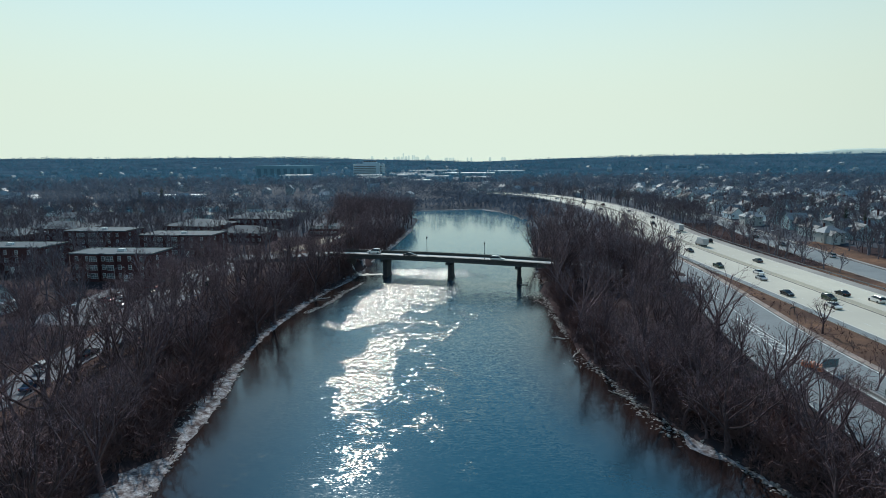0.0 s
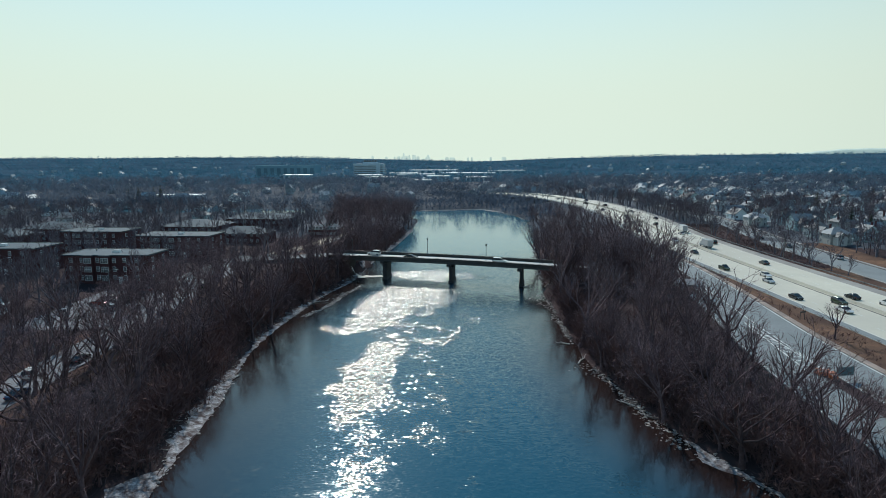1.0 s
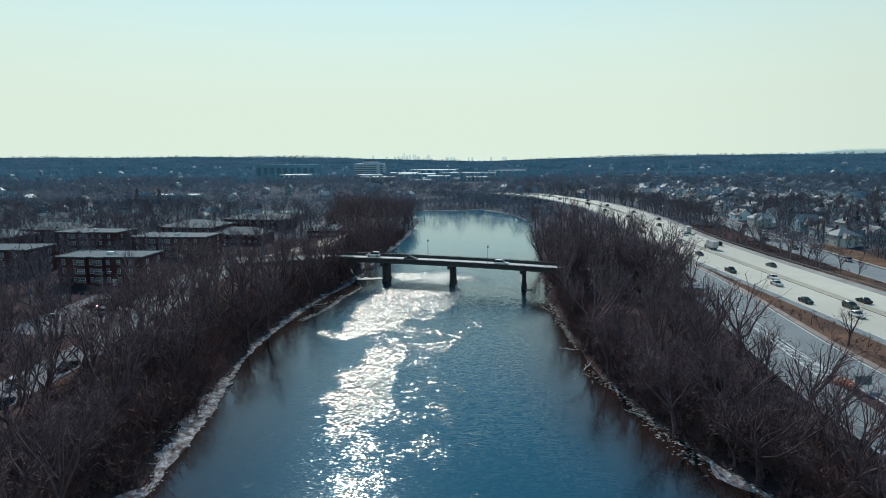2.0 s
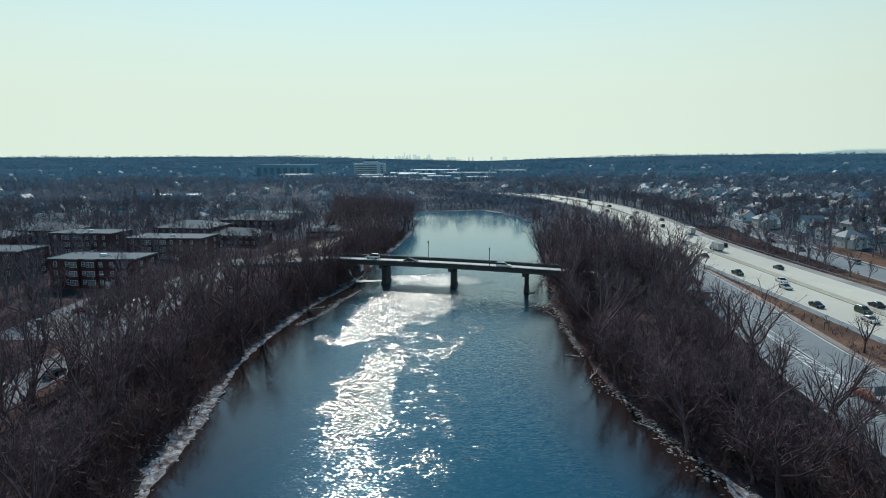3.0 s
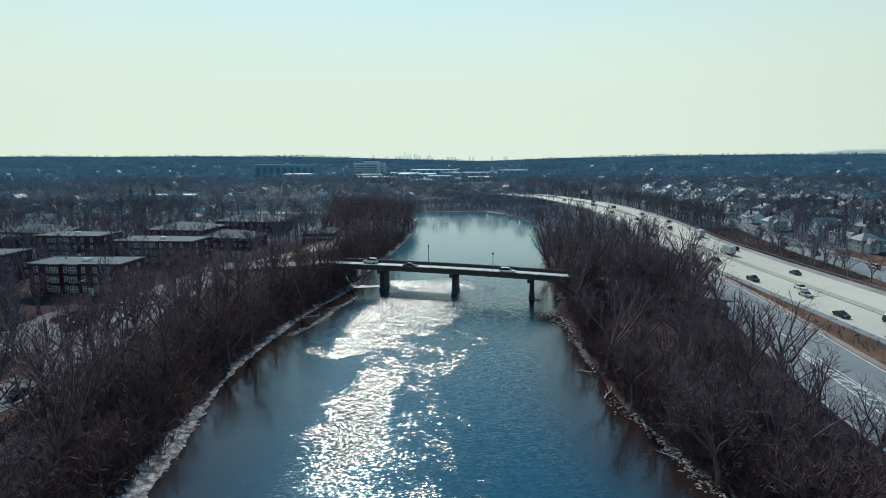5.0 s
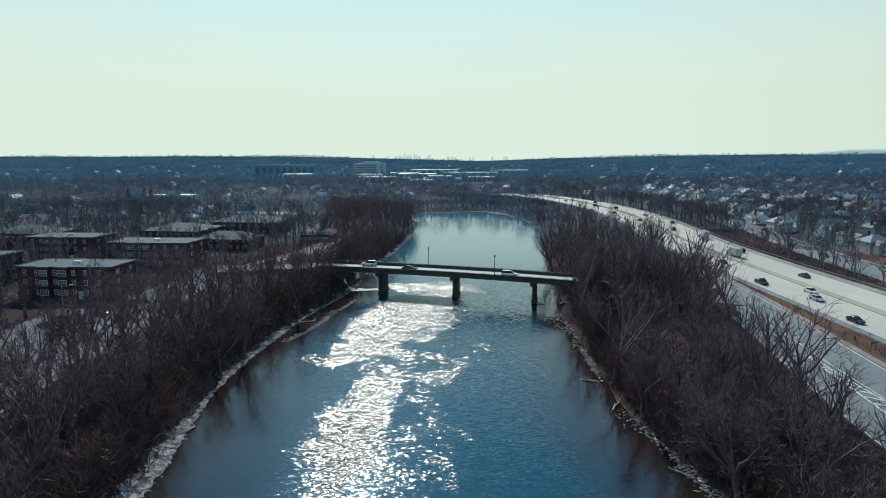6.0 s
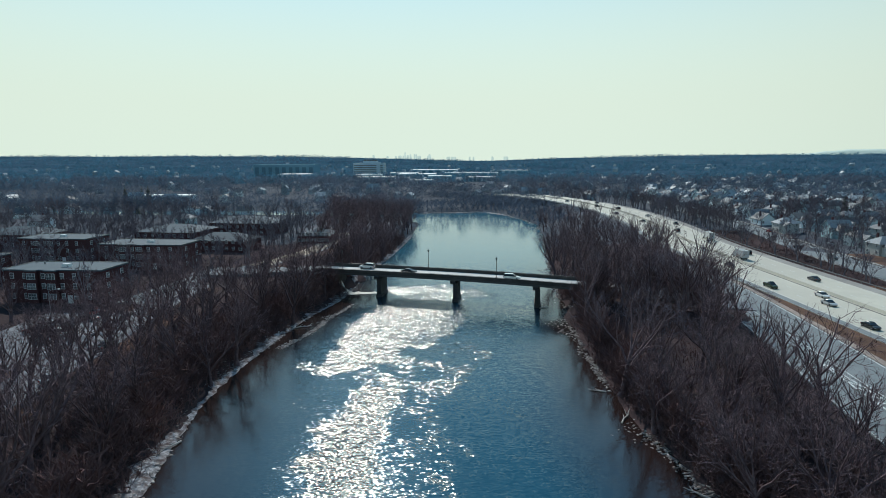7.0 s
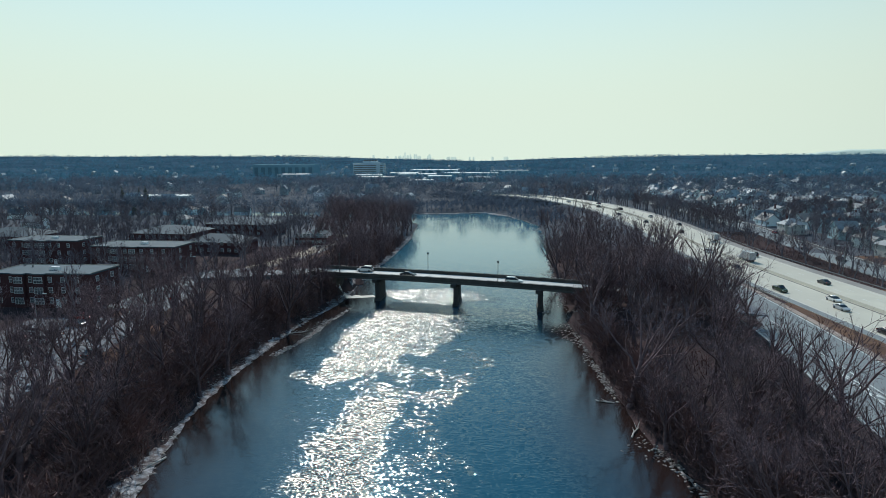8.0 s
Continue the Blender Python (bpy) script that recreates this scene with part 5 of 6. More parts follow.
def far_roofs():
    """Small pale houses showing between the distant trees."""
    r = np.random.default_rng(51)
    ico = np.array([(-1, -1, 0), (1, -1, 0), (1, 1, 0), (-1, 1, 0), (-1, -1, 1), (1, -1, 1), (1, 1, 1), (-1, 1, 1), (-1, 0, 1.6), (1, 0, 1.6)], float)
    faces = [(0, 1, 5), (0, 5, 4), (2, 3, 7), (2, 7, 6), (1, 2, 6), (1, 6, 5), (3, 0, 4), (3, 4, 7), (4, 5, 9), (4, 9, 8), (6, 7, 8), (6, 8, 9), (5, 6, 9), (7, 4, 8)]
    verts, tris, k = [], [], 0
    for i in range(460):
        d, a = 560 + 1500 * r.uniform() ** 1.3, np.radians(r.uniform(-40, 40))
        if i >= 300:
            d, a = 500 + 650 * r.uniform(), np.radians(r.uniform(16, 40))
        x, y = d * np.sin(a), d * np.cos(a)
        if any((x - bx) ** 2 + (y - by) ** 2 < br * br for bx, by, br in BUILT):
            continue
        size, t = np.array((r.uniform(3, 6), r.uniform(2.5, 4.5), r.uniform(4, 6.5))), r.uniform(0, 3.14)
        v = ico * size
        z = float(ground_z(x, y))
        verts.append(np.stack([v[:, 0] * np.cos(t) - v[:, 1] * np.sin(t) + x, v[:, 0] * np.sin(t) + v[:, 1] * np.cos(t) + y, v[:, 2] + z], 1))
        tris.append(np.array(faces) + k)
        k += 10
    mesh = arrays_mesh("far_houses", np.vstack(verts), np.vstack(tris), FAR_WALL)
    mesh.polygons.foreach_set("use_smooth", [False] * len(mesh.polygons))
    tagged(new("far_houses", mesh), "pale small houses scattered through the distant woods", "houses", kind="stuff")


far_roofs()


def far_ridge():
    """A hill beyond the last woods, its pale colour standing for haze."""
    ways = np.radians(np.linspace(29, 41, 60))
    rise = np.interp(np.degrees(ways), [29, 31.5, 34, 37, 41], [58, 80, 92, 96, 100]) + 2.0 * np.sin(ways * 90) + 1.2 * np.sin(ways * 210)
    rows = [np.stack([d * np.sin(ways), d * np.cos(ways), rise * k - 4], 1) for d, k in ((4480, 0.1), (4560, 0.85), (4600, 1.0), (4690, 0.7))]
    i, j = np.meshgrid(np.arange(59), np.arange(3))
    a = (j * 60 + i).ravel()
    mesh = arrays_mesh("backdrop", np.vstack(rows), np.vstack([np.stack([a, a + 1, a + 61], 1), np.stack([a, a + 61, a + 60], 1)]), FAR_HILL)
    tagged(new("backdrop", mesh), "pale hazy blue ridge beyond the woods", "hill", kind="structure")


far_ridge()


def skyline():
    """The city on the horizon."""
    r = random.Random(12)
    for i in range(46):
        x = r.gauss(-325, 95) if i < 34 else r.uniform(-100, 420)
        y = r.uniform(4250, 4500)
        h = 41 + abs(r.gauss(0, 10)) * (1.5 if i < 34 else 0.1)
        w = r.uniform(9, 20)
        t = thing("city_tower", "pale hazy high-rise on the far horizon", "high-rise", pose(x, y, 5, 0, 0, r.uniform(-10, 10)), group="city skyline")
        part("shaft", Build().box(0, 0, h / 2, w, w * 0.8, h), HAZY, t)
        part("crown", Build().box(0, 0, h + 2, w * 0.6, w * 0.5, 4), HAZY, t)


skyline()

# ---- verges, markings and roadside things ----
def strip_between(name, line_a, off_a, line_b, off_b, y0, y1, z, mat, label):
    """Ground between two roads, as a sheet of its own."""
    ys_ = np.arange(y0, y1 + 0.1, 6.0)
    rows = []
    for line, off in ((line_a, off_a), (line_b, off_b)):
        edge = line[:, :2] + off * sideways(line)
        order = np.argsort(edge[:, 1])
        rows.append(np.interp(ys_, edge[order, 1], edge[order, 0]))
    hz = np.interp(ys_, HW[:, 1], HW[:, 2])
    b = Build().ribbon([(x, y, k - 3 + z) for x, y, k in zip(rows[0], ys_, hz)], [(x, y, k - 3 + z) for x, y, k in zip(rows[1], ys_, hz)], 0.3)
    return tagged(part(name, b, mat), label, "verge", kind="structure")


strip_between("verge_motorway", EXIT, 6.3, HW, -15.3, 20, 190, 3.0, DRY_GRASS, "strip of dry brown grass between ramp and motorway")
strip_between("verge_street", HW, 18.9, STREET, -6.6, 60, 204, 2.98, DRY_GRASS, "dry brown grass strip between motorway and street")
strip_between("verge_wooded", HW, 18.9, STREET, -6.6, 204, 330, 2.97, GROUND, "dark leaf litter under the trees between motorway and street")
strip_between("lawn_street", STREET, 8.4, STREET, 20, 190, 262, 3.08, DRY_GRASS, "dry orange-brown lawn in front of the houses")
road("kerb_ramp", EXIT, 4.65, 6.2, 0.09, KERB, "pale concrete kerb strip along the ramp", 0.3)
road("kerb_street", STREET, -7.4, -6.55, 0.12, CONCRETE, "pale concrete kerb along the street", 0.3)
road("pavement_street", STREET, 6.8, 8.3, 0.14, CONCRETE, "pale concrete footway in front of the houses", 0.3)


def line_marking(name, line, off, width, lift, label, dash=None, mat=PAINT_WHITE, y_most=620):
    n = sideways(line)
    b = Build()
    keep = [i for i in range(len(line)) if 20 < line[i, 1] < y_most]
    step = 1 if not dash else 2
    for i in keep[:-1:step]:
        p, q = line[i], line[i + 1]
        if dash:
            q = p + (q - p) * dash
        c, d = n[i], n[i + 1]
        b.ribbon([(p[0] + (off - width / 2) * c[0], p[1] + (off - width / 2) * c[1], p[2] + lift), (q[0] + (off - width / 2) * d[0], q[1] + (off - width / 2) * d[1], q[2] + lift)],
                 [(p[0] + (off + width / 2) * c[0], p[1] + (off + width / 2) * c[1], p[2] + lift), (q[0] + (off + width / 2) * d[0], q[1] + (off + width / 2) * d[1], q[2] + lift)], 0.003)
    return tagged(part(name, b, mat), label, "road marking", kind="structure")


for off in (-12.6, 13.6):
    line_marking("marking_edge", HW, off, 0.18, 0.066, "worn painted edge line on the motorway")
for off in (-8.7, -4.9, 6.0, 9.7):
    line_marking("marking_lane", HW, off, 0.16, 0.066, "dashed white lane line on the motorway", 0.5)
for off in (-3.9, 4.2):
    line_marking("marking_ramp", EXIT, off, 0.22, 0.036, "white edge line of the ramp")
line_marking("marking_frontage", FRONTAGE, -4.3, 0.12, 0.026, "white edge line of the slip road")
for off in (-13.9,):
    road("shoulder", HW, -15.15, -12.9, 0.066, ASPHALT, "grey asphalt shoulder of the motorway", 0.004)

road("shoulder_east", HW[HW[:, 1] < 470], 14.85, 18.8, 0.03, SHOULDER, "grey-tan paved shoulder of the motorway", 0.5)

# fallen leaves beside the riverside street
road("leaf_verge", LANE_W, 4.6, 9.5, 0.03, LEAVES, "reddish-brown fallen leaves beside the riverside street", 0.05)
road("leaf_verge", LANE_W, -7.5, -4.6, 0.03, LEAVES, "reddish-brown leaf litter on the edge of the lots", 0.05)
# the barrier between the carriageways
for lo, hi in ((-0.15, 0.35), (1.65, 2.15)):
    road("median_strip", HW, lo, hi, 0.068, ASPHALT_DARK, "dark asphalt strip beside the median barrier", 0.004)
barrier = thing("median_barrier", "weathered grey concrete barrier between the carriageways", "barrier", kind="structure")
n_hw = sideways(HW)
pieces = [i for i in range(len(HW) - 1) if 60 < HW[i, 1] < 620]
for i in pieces:
    p, q = HW[i], HW[i + 1]
    sections = []
    for a, c in ((p, n_hw[i]), (q, n_hw[i + 1])):
        ring = [(0.62, 0.06), (1.38, 0.06), (1.30, 0.28), (1.10, 0.85), (0.90, 0.85), (0.70, 0.28)]
        sections.append([(a[0] + o * c[0], a[1] + o * c[1], a[2] + h) for o, h in ring])
    sections[1] = [tuple(Vector(sections[0][k]).lerp(Vector(sections[1][k]), 0.985)) for k in range(6)]
    part("barrier_block", Build().loft(sections), CONCRETE_ROAD, barrier)


def guard_rail(name, line, off, y0, y1, label):
    t = thing(name, label, "guard rail", kind="structure")
    n = sideways(line)
    idx = [i for i in range(len(line)) if y0 < line[i, 1] < y1]
    for i, j in zip(idx[:-1], idx[1:]):
        a, b = [(line[k, 0] + off * n[k, 0], line[k, 1] + off * n[k, 1], line[k, 2]) for k in (i, j)]
        part("post", Build().box(a[0], a[1], a[2] + 0.38, 0.14, 0.14, 0.9), GALVANISED, t)
        ring = lambda c, dx: [(c[0] + dx[0] * u, c[1] + dx[1] * u, c[2] + h) for u, h in ((0.08, 0.50), (0.14, 0.60), (0.08, 0.66), (0.14, 0.72), (0.08, 0.80), (0.05, 0.65))]
        part("beam", Build().loft([ring(a, n[i]), ring(b, n[j])]), GALVANISED, t)


guard_rail("guard_rail_frontage", FRONTAGE, -5.6, 70, 190, "galvanised guard rail along the slip road")
guard_rail("guard_rail_motorway", HW, 19.2, 150, 330, "galvanised guard rail beside the motorway verge")

# painted gore where the ramp leaves
gore = thing("gore", "white painted chevrons on grey asphalt between ramp and slip road", "road marking", pose(66, 120, 3.05), kind="structure")
L0, L1, R0, R1 = Vector((68.0, 137)), Vector((63.6, 104.5)), Vector((68.4, 137)), Vector((67.2, 106.5))
part("asphalt_wedge", Build().ribbon([(x - 66, y - 120, 0.0) for x, y in ((67.9, 139), (65.2, 121), (63.2, 104.3))], [(x - 66, y - 120, 0.0) for x, y in ((68.6, 139), (67.8, 121), (67.5, 106.2))], 0.05), ASPHALT, gore)


def stripe(a, b, w):
    d = (b - a).normalized()
    s = Vector((d.y, -d.x)) * w / 2
    return Build().add([(p.x - 66, p.y - 120, 0.012) for p in (a - s, b - s, b + s, a + s)] + [(p.x - 66, p.y - 120, 0.004) for p in (a - s, b - s, b + s, a + s)],
                       [(3, 2, 1, 0), (0, 1, 5, 4), (1, 2, 6, 5), (2, 3, 7, 6), (3, 0, 4, 7)])


part("border_line", stripe(L0, L1, 0.35), PAINT_WHITE, gore)
part("border_line", stripe(R0, R1, 0.35), PAINT_WHITE, gore)
for i in range(9):
    t = 0.18 + 0.085 * i
    part("chevron", stripe(L0.lerp(L1, t), R0.lerp(R1, min(1, t + 0.10)), 0.42), PAINT_WHITE, gore)

ORANGE = material("orange_plastic", (0.55, 0.16, 0.05), (0.42, 0.13, 0.05), 3.0, 0.5)
SIGN_BLUE = material("sign_face", (0.10, 0.17, 0.20), (0.08, 0.14, 0.17), 2.0, 0.5)


def drum(x, y):
    t = thing("traffic_drum", "faded orange traffic drum with a black base", "traffic drum", pose(x, y, 3.06), group="traffic drums")
    part("body", Build().tube([(0, 0, 0.1), (0, 0, 0.5), (0, 0, 1.0)], (0.32, 0.28, 0.24), 12), ORANGE, t)
    part("base", Build().tube([(0, 0, 0), (0, 0, 0.1)], (0.42, 0.42), 12), STEEL_DARK, t)
    for z in (0.4, 0.75):
        part("band", Build().tube([(0, 0, z), (0, 0, z + 0.14)], (0.30 - 0.05 * z, 0.29 - 0.05 * z), 12), PAINT_WHITE, t)


for i in range(8):
    drum(64.6 + 0.55 * (i % 4) + 0.1 * (i // 4), 104.6 - 0.9 * (i // 4) - 0.22 * (i % 4))
for k in range(5):
    drum(65.6 + 0.5 * (k % 3), 102.4 - 0.9 * (k // 3))

board = thing("exit_sign", "dark blue-grey road sign on two posts at the ramp", "road sign", pose(67.3, 101.2, 3.0, 0, 0, 8))
part("panel", Build().box(0, 0, 1.75, 3.0, 0.08, 1.5), SIGN_BLUE, board)
part("frame", Build().box(0, 0.06, 1.0, 3.0, 0.05, 0.08).box(0, 0.06, 2.5, 3.0, 0.05, 0.08), GALVANISED, board)
for x in (-1.1, 1.1):
    part("post", Build().box(x, 0.07, 0.5, 0.12, 0.05, 1.1), GALVANISED, board)
small = thing("verge_sign", "small brown sign frame on two posts in the verge", "road sign", pose(82.6, 139.5, 2.95, 0, 0, 20))
part("panel", Build().box(0, 0, 1.9, 1.7, 0.07, 0.35), STEEL_DARK, small)
for x in (-0.7, 0.7):
    part("post", Build().box(x, 0.07, 1.0, 0.14, 0.06, 2.1), STEEL_DARK, small)

fence = thing("chain_fence", "dark chain-link fence on a low wall beside the ramp", "fence", pose(68.0, 60, 3.0))
part("low_wall", Build().box(0, 18.5, 0.2, 0.4, 39, 0.5), CONCRETE, fence)
for i in range(14):
    part("post", Build().tube([(0, i * 3.0 - 1, 0.4), (0, i * 3.0 - 1, 1.9)], (0.05, 0.05), 6), STEEL_DARK, fence)
for z in (0.7, 1.1, 1.5, 1.88):
    part("wire_rail", Build().tube([(0, -1, z), (0, 38, z)], (0.03, 0.03), 5), STEEL_DARK, fence)


# ---- lamps and poles ----
def bridge_lamp(s, across):
    x, y, z = bridge_point(s, across, deck_z(s) - 0.3)
    t = thing("bridge_lamp", "slim dark post-top lamp on the bridge parapet", "street lamp", pose(x, y, z), group="bridge lamps")
    part("post", Build().tube([(0, 0, 0), (0, 0, 0.5), (0, 0, 5.8)], (0.15, 0.10, 0.07), 8), STEEL_DARK, t)
    head = part("lantern", Build().tube([(0, 0, 5.8), (0, 0, 5.95), (0, 0, 6.4), (0, 0, 6.55)], (0.10, 0.22, 0.28, 0.06), 8), STEEL_DARK, t)
    part("finial", Build().tube([(0, 0, 6.55), (0, 0, 6.75)], (0.05, 0.02), 6), STEEL_DARK, head)
    part("base", Build().box(0, 0, 0.15, 0.4, 0.4, 0.4), CONCRETE_DARK, t)


bridge_lamp(-9.9, HALF - 0.2)
bridge_lamp(12.4, -HALF + 0.2)
bridge_lamp(-34.5, -HALF + 0.2)


def cobra_lamp(x, y, height, turn, label, group=""):
    t = thing("street_lamp", label, "street lamp", pose(x, y, float(ground_z(x, y)), 0, 0, turn), group=group)
    part("pole", Build().tube([(0, 0, 0), (0, 0, height * 0.5), (0, 0, height)], (0.13, 0.10, 0.07), 8), GALVANISED, t)
    arm = part("arm", Build().tube([(0, 0, height - 0.2), (0.8, 0, height + 0.3), (2.2, 0, height + 0.45)], (0.05, 0.045, 0.04), 6), GALVANISED, t)
    part("lamp_head", Build().loft([[(2.0 + dx, w, height + 0.42 + h) for w, h in ((-k, 0), (k, 0), (k * 0.7, 0.14), (-k * 0.7, 0.14))] for dx, k in ((0, 0.10), (0.4, 0.17), (0.85, 0.08))]), TRIM, arm)
    part("base", Build().box(0, 0, 0.2, 0.45, 0.45, 0.5), CONCRETE, t)


for x, y in ((125.6, 165), (125.6, 225), (127, 290), (132, 350), (127.5, 430)):
    cobra_lamp(x, y, 9.5, 180, "tall galvanised street lamp beside the motorway", "motorway lamps")
for x, y, a in ((-94, 165, 0), (-80, 120, 30), (-82, 215, 20), (-140, 186, 10)):
    cobra_lamp(x, y, 7.5, a, "curved-arm street lamp by the apartment lots", "lot lamps")


def utility_pole(x, y):
    t = thing("utility_pole", "weathered wooden utility pole with a cross-arm", "utility pole", pose(x, y, float(ground_z(x, y)), 0, 0, 0), group="utility poles")
    part("pole", Build().tube([(0, 0, 0), (0, 0, 10.5)], (0.18, 0.12), 8), BARK, t)
    arm = part("cross_arm", Build().box(0, 0, 9.8, 2.4, 0.12, 0.14), BARK, t)
    for k in (-1.05, -0.4, 0.4, 1.05):
        part("insulator", Build().tube([(k, 0, 9.87), (k, 0, 10.05)], (0.06, 0.04), 6), TRIM, arm)
    part("transformer", Build().tube([(0.33, 0, 8.2), (0.33, 0, 9.1)], (0.24, 0.24), 10), GALVANISED, t)
    return x, y


poles = [utility_pole(x, y) for x, y in ((159.5, 196), (162.5, 232), (164, 268), (168.5, 306), (172, 345), (176, 392))]
wires = thing("power_lines", "sagging power lines strung between the poles", "power lines")
for (ax, ay), (bx, by) in zip(poles[:-1], poles[1:]):
    za, zb = float(ground_z(ax, ay)) + 10.05, float(ground_z(bx, by)) + 10.05
    for k in (-1.05, 0.4, 1.05):
        part("wire", Build().tube([(ax + k + (bx - ax) * u, ay + (by - ay) * u, za + (zb - za) * u - 2.4 * u * (1 - u)) for u in (0, 0.25, 0.5, 0.75, 1)], (0.03,) * 5, 4), STEEL_DARK, wires)


# ---- vehicles ----
TYRE = material("tyre", (0.02, 0.02, 0.02), (0.03, 0.03, 0.03), 3.0, 0.9)
CAR_GLASS = material("car_glass", (0.02, 0.025, 0.03), None, 1.0, 0.05)
LIGHT_RED = material("tail_lamp", (0.35, 0.02, 0.02), None, 1.0, 0.25)
LIGHT_CLEAR = material("head_lamp", (0.7, 0.7, 0.68), None, 1.0, 0.15)
PAINTS = {"white": (0.72, 0.72, 0.70), "silver": (0.42, 0.44, 0.46), "black": (0.018, 0.018, 0.02), "dark grey": (0.06, 0.065, 0.07), "dark blue": (0.02, 0.035, 0.08), "dark green": (0.04, 0.06, 0.035), "red": (0.25, 0.03, 0.03)}
PAINT_MATS = {k: material("car_paint_" + k.replace(" ", "_"), v, tuple(0.9 * c for c in v), 0.6, 0.25, 0.2) for k, v in PAINTS.items()}
WHEEL = Build().tube([(-0.11, 0, 0), (0.11, 0, 0)], (0.33, 0.33), 14).mesh("wheel", TYRE)
RIM = Build().tube([(-0.125, 0, 0), (0.125, 0, 0)], (0.19, 0.19), 10).mesh("rim", GALVANISED)


def wheels(t, points, scale=1.0):
    for x, y in points:
        w = part("wheel", WHEEL, None, t)
        w.matrix_basis = pose(x, y, 0.33 * scale) @ Matrix.Scale(scale, 4)
        part("rim", RIM, None, w)


def ring_at(y, half, low, high, tuck=0.9):
    return [(-half, y, low), (half, y, low), (half * 1.0, y, (low + high) / 2), (half * tuck, y, high), (-half * tuck, y, high), (-half, y, (low + high) / 2)]


def car(paint, kind="sedan"):
    """A car that points along +y, on its wheels."""
    tall = {"sedan": 1.43, "suv": 1.75, "pickup": 1.8}[kind]
    long = {"sedan": 4.7, "suv": 4.8, "pickup": 5.5}[kind]
    belt = {"sedan": 0.92, "suv": 1.08, "pickup": 1.1}[kind]
    t = thing("car", f"{paint} {kind} driving on the road" if kind != "suv" else f"{paint} sport utility car on the road", "car", group="traffic")
    h, mat = long / 2, PAINT_MATS[paint]
    body = Build().loft([ring_at(-h, 0.72, 0.45, belt - 0.12), ring_at(-h + 0.25, 0.88, 0.28, belt - 0.02), ring_at(-0.5, 0.92, 0.24, belt), ring_at(h - 1.5, 0.92, 0.24, belt - 0.02),
                         ring_at(h - 0.35, 0.88, 0.28, belt - 0.16), ring_at(h, 0.70, 0.42, belt - 0.30)])
    part("body", body, mat, t)
    rear = {"sedan": -h + 0.75, "suv": -h + 0.12, "pickup": -0.35}[kind]
    front = h - 1.25
    cabin = Build().loft([ring_at(rear, 0.80, belt - 0.06, belt + 0.02, 0.98), ring_at(rear + (0.75 if kind == "sedan" else 0.3), 0.80, belt - 0.06, tall - 0.07, 0.78),
                          ring_at(front - 0.95, 0.80, belt - 0.06, tall - 0.06, 0.78), ring_at(front, 0.80, belt - 0.06, belt + 0.02, 0.98)])
    part("cabin_glass", cabin, CAR_GLASS, t)
    r0, r1 = rear + (0.70 if kind == "sedan" else 0.22), front - 0.9
    part("roof", Build().loft([ring_at(r0, 0.66, tall - 0.09, tall - 0.03, 0.95), ring_at((r0 + r1) / 2, 0.68, tall - 0.09, tall, 0.92), ring_at(r1, 0.66, tall - 0.09, tall - 0.03, 0.95)]), mat, t)
    if kind == "pickup":
        part("bed", Build().box(0, (-h + rear) / 2, belt - 0.02, 1.5, rear + h - 0.4, 0.06), STEEL_DARK, t)
    wheels(t, [(x, y) for x in (-0.84, 0.84) for y in (-h + 0.85, h - 0.92)])
    for x in (-0.6, 0.6):
        part("headlight", Build().box(x, h - 0.08, belt - 0.36, 0.34, 0.14, 0.14), LIGHT_CLEAR, t)
        part("tail_light", Build().box(x * 1.1, -h + 0.06, belt - 0.22, 0.28, 0.16, 0.18), LIGHT_RED, t)
    return t


def box_truck(paint):
    t = thing("box_truck", f"{paint} box truck on the motorway", "truck", group="traffic")
    cargo = part("cargo_box", Build().box(0, -1.0, 2.15, 2.4, 6.2, 2.6), PAINT_MATS[paint], t)
    part("rear_door", Build().box(0, -4.12, 2.1, 2.1, 0.05, 2.3), PAINT_MATS["silver"], cargo)
    part("cab", Build().loft([ring_at(2.25, 1.05, 0.5, 2.3, 0.9), ring_at(3.2, 1.05, 0.5, 2.3, 0.88), ring_at(3.8, 1.05, 0.5, 1.45, 0.95), ring_at(4.6, 1.0, 0.5, 1.25, 0.9)]), PAINT_MATS[paint], t)
    part("windscreen", Build().loft([ring_at(3.3, 0.85, 1.5, 2.16, 0.9), ring_at(3.86, 0.85, 1.48, 1.52, 0.9)]), CAR_GLASS, t)
    part("chassis", Build().box(0, -0.3, 0.65, 1.2, 8.0, 0.35), STEEL_DARK, t)
    wheels(t, [(x, y) for x in (-1.0, 1.0) for y in (-2.6, 3.3)], 1.35)
    return t


MODELS = {}


def drive(kind, paint, line, off, y, away=True):
    """Puts a vehicle on a road's lane at that y."""
    key = (kind, paint)
    if key not in MODELS:
        MODELS[key] = box_truck(paint) if kind == "truck" else car(paint, kind)
        MODELS[key]["fresh"] = 1
    n = sideways(line)
    k = int(np.argmin(abs(line[:, 1] - y)))
    d = n[k]
    heading = math.degrees(math.atan2(d[1], d[0]))
    m = pose(line[k, 0] + off * d[0], y + off * d[1], float(np.interp(y, line[:, 1], line[:, 2])) + 0.07, 0, 0, heading + (0 if away else 180))
    copy_thing(MODELS[key], m)


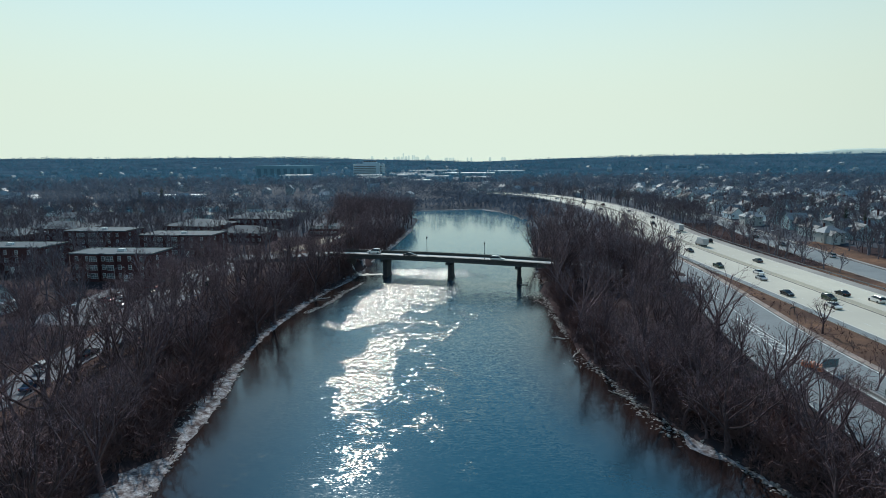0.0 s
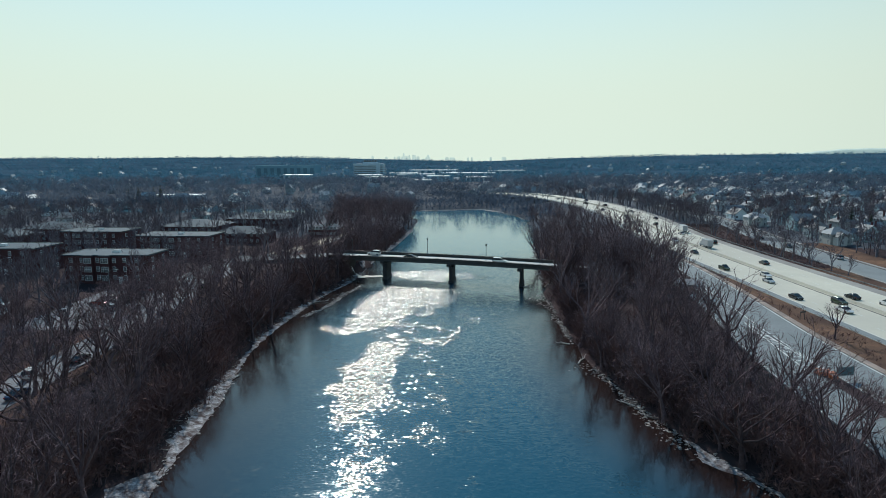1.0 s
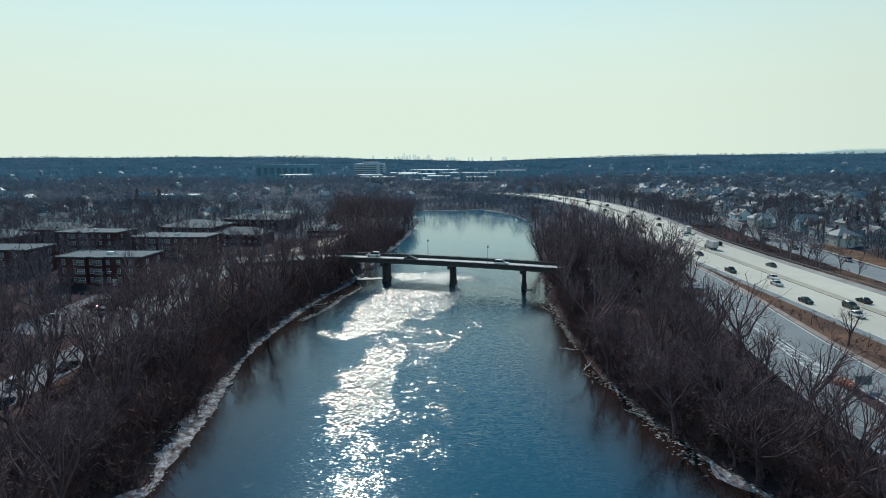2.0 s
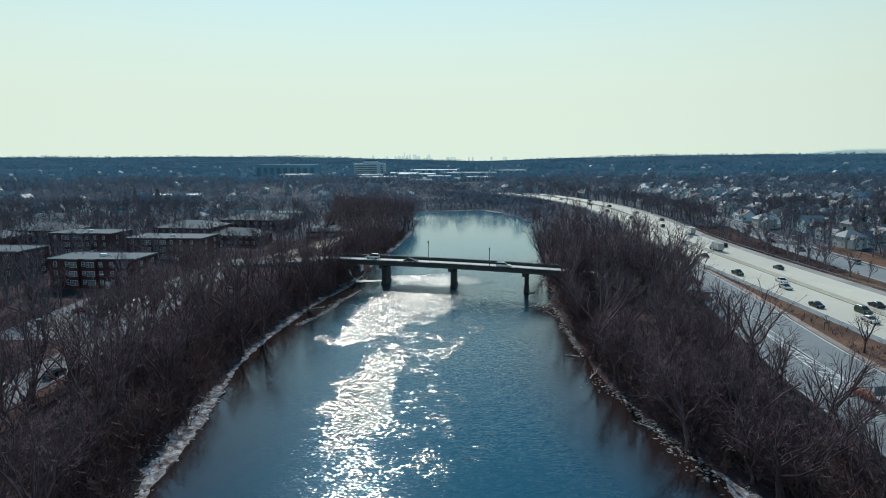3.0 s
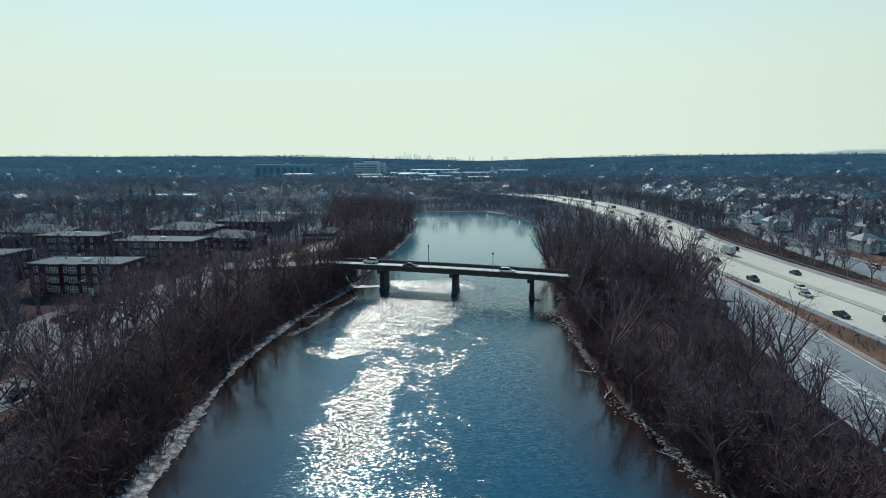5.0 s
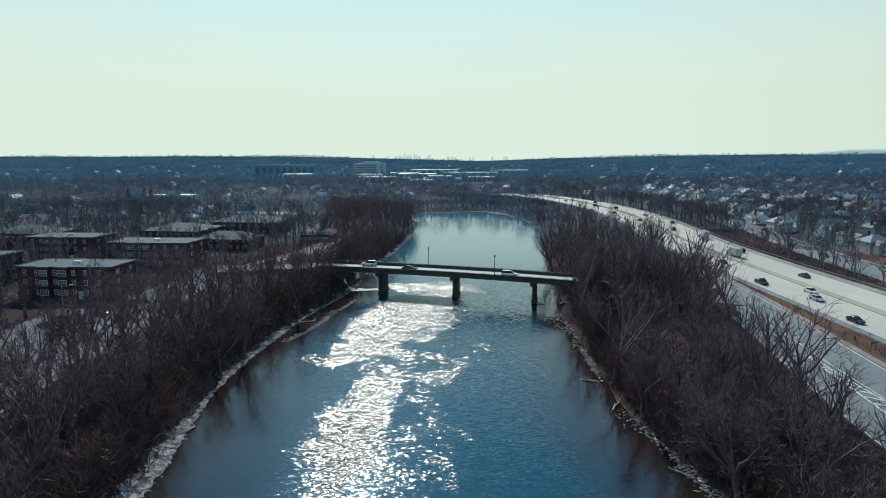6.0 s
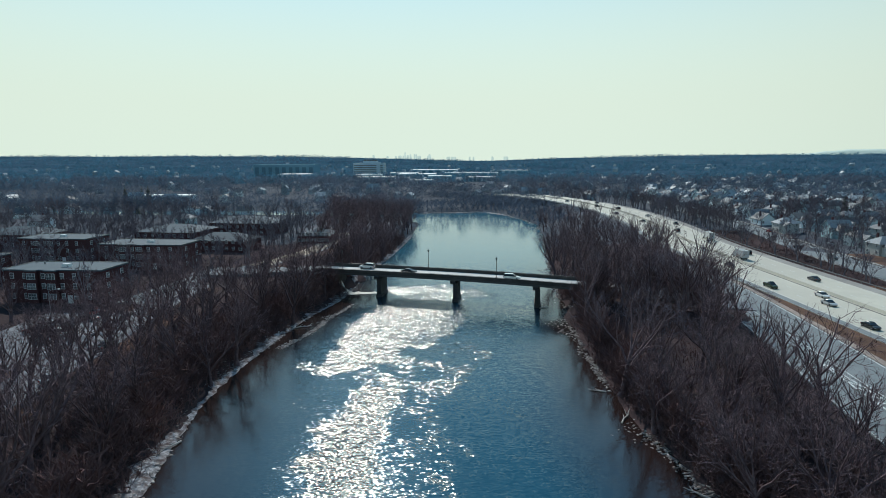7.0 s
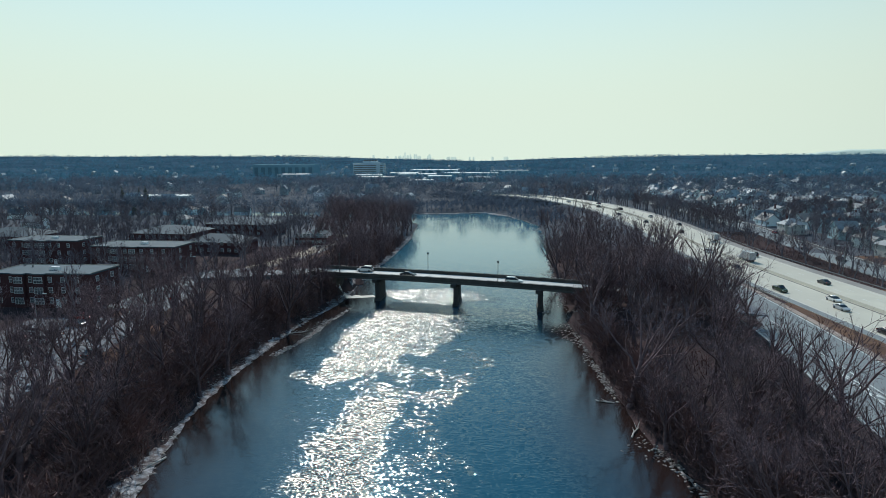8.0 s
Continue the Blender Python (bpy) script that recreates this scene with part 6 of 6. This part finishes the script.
for kind, paint, off, y, away in (
        ("suv", "white", 7.9, 152, True), ("sedan", "black", 4.3, 160, True), ("truck", "white", 11.4, 302, True), ("sedan", "dark grey", 7.9, 212, True), ("truck", "silver", 4.3, 252, True),
        ("suv", "black", 11.4, 262, True), ("sedan", "white", 7.9, 292, True), ("suv", "dark grey", 4.3, 326, True), ("sedan", "black", 11.4, 352, True), ("sedan", "silver", 7.9, 386, True),
        ("suv", "black", 4.3, 424, True), ("sedan", "dark blue", 7.9, 462, True), ("sedan", "white", -6.8, 146, False), ("suv", "dark green", -3.0, 154, False), ("sedan", "black", -10.6, 160, False),
        ("sedan", "silver", -6.8, 181, False), ("sedan", "white", -3.0, 190, False), ("pickup", "dark green", -10.6, 202, False), ("sedan", "black", -6.8, 236, False), ("suv", "silver", -3.0, 268, False),
        ("sedan", "dark grey", -10.6, 300, False), ("suv", "white", -6.8, 330, False), ("sedan", "black", -3.0, 362, False), ("sedan", "dark blue", -6.8, 398, False), ("suv", "black", -3.0, 440, False), ("sedan", "silver", -6.8, 480, False)):
    drive(kind, paint, HW, off, y, away)
for kind, paint, off, y, away in (("suv", "silver", 3.0, 222, True), ("suv", "dark grey", -2.5, 250, False), ("sedan", "black", -3.2, 276, False), ("sedan", "white", 4.6, 300, True), ("sedan", "red", 4.6, 330, True)):
    drive(kind, paint, STREET, off, y, away)

for kind, paint, s, across, flip in (("suv", "white", -29.0, 1.9, True), ("sedan", "black", -14.0, -1.9, False), ("suv", "white", 16.5, -1.9, False)):
    if (kind, paint) not in MODELS:
        MODELS[(kind, paint)] = car(paint, kind)
    x, y, z = bridge_point(s, across, deck_z(s) - 0.05)
    copy_thing(MODELS[(kind, paint)], pose(x, y, z, 0, 0, -90 - 15.6 + (180 if flip else 0)))

# parked cars on the lots by the apartments
r = random.Random(31)
for x, y, a in ((-73, 104, 10), (-69, 95, 5), (-69.5, 112, 0), (-69, 128, 4), (-70, 146, -4), (-86, 150, 80), (-86, 154, 82), (-86, 158, 80), (-86, 166, 80), (-72, 176, 10), (-75, 192, 8), (-88, 172, 85), (-72, 218, 165), (-66, 236, 150), (-92, 156, 80), (-92, 160, 80)):
    copy_thing(MODELS[r.choice([k for k in MODELS if k[0] != "truck"])], pose(x, y, float(ground_z(x, y)) + 0.13, 0, 0, a))
for source in MODELS.values():
    for ob in (*source.children_recursive, source):
        bpy.data.objects.remove(ob)



def conifer(x, y, height, seed):
    """A dark evergreen: a straight stem under drooping tiers of needled boughs."""
    r = np.random.default_rng(seed)
    t = thing("conifer", "dark green evergreen tree among bare trees", "tree", pose(x, y, float(ground_z(x, y)) - 0.1), group="evergreens")
    part("trunk", Build().tube([(0, 0, 0), (0, 0, height * 0.95)], (0.22, 0.03), 6), BARK, t)
    verts, tris, k = [], [], 0
    for i in range(420):
        u = r.uniform(0.08, 1.0)
        a, reach = r.uniform(0, 6.2832), height * 0.24 * (1.05 - u) * r.uniform(0.7, 1.15) + 0.15
        root = np.array((0, 0, height * u))
        tip = np.array((math.cos(a) * reach, math.sin(a) * reach, height * u - reach * r.uniform(0.1, 0.5)))
        side = np.array((-math.sin(a), math.cos(a), r.normal() * 0.4)) * reach * 0.22
        mid = root * 0.4 + tip * 0.6
        verts.append(np.array([root, mid + side, tip, mid - side]))
        tris.append(np.array([(0, 1, 2), (0, 2, 3)]) + k)
        k += 4
    part("crown", arrays_mesh("crown", np.vstack(verts), np.vstack(tris), NEEDLES), None, t)


for i, (x, y, h) in enumerate(((-285, 545, 15), (-274, 552, 14), (-262, 540, 16), (-300, 556, 13), (-235, 470, 14), (-320, 500, 15), (212, 318, 12), (256, 420, 13), (232, 372, 11), (207, 296, 10), (330, 470, 14), (290, 520, 13))):
    conifer(x, y, h, 200 + i)


def driftwood(x, y, z, size, turn, seed):
    """A bleached branch with forks, stranded at the waterline."""
    r = np.random.default_rng(seed)
    t = thing("driftwood", "bleached forked branch stranded at the waterline", "driftwood", pose(x, y, z, 0, 0, turn), group="driftwood")
    path = [(0, 0, 0), (size * 0.35, 0.1, 0.15), (size * 0.7, -0.15, 0.12), (size, 0.1, 0.25)]
    stem = part("stem", Build().tube(path, (0.16, 0.13, 0.09, 0.04), 7), DRIFT, t)
    for i in range(4):
        u = 0.3 + 0.18 * i
        base = Vector((size * u, 0, 0.14))
        tip = base + Vector((size * 0.22, r.uniform(-0.3, 0.3) * size, r.uniform(0.02, 0.3) * size * 0.5))
        part("limb", Build().tube([base, (base + tip) / 2 + Vector((0, 0, 0.06)), tip], (0.07, 0.05, 0.02), 5), DRIFT, stem)


DRIFT = material("bleached_wood", (0.42, 0.40, 0.38), (0.30, 0.28, 0.26), 2.0, 0.8)
for i, spec in enumerate(((26.2, 118.5, 0.05, 4.5, 60), (27.0, 131, 0.0, 3.0, 170), (31.0, 98, 0.05, 3.0, 140), (23.9, 189.4, 0.05, 2.4, 10), (-39.5, 112, 0.15, 4.0, 250), (-38.5, 170, 0.1, 4.5, 20))):
    driftwood(*spec, 300 + i)

lot = part("parking_lot", Build().box(-89, 153, 3.0, 22, 40, 0.24), LOT)
yard = part("parking_yard", Build().box(-79, 208, 3.0, 15, 52, 0.2, -8), ASPHALT)
tagged(yard, "pale sunlit asphalt yard behind the riverside trees", "parking lot", kind="structure")
BUILT += [(-79, 190, 9), (-79, 205, 9), (-79, 222, 9)]
tagged(lot, "sunlit grey asphalt parking lot by the apartments", "parking lot", kind="structure")
BUILT += [(-89, 140, 11), (-89, 160, 11)]
plant_woods()
shore_stones()
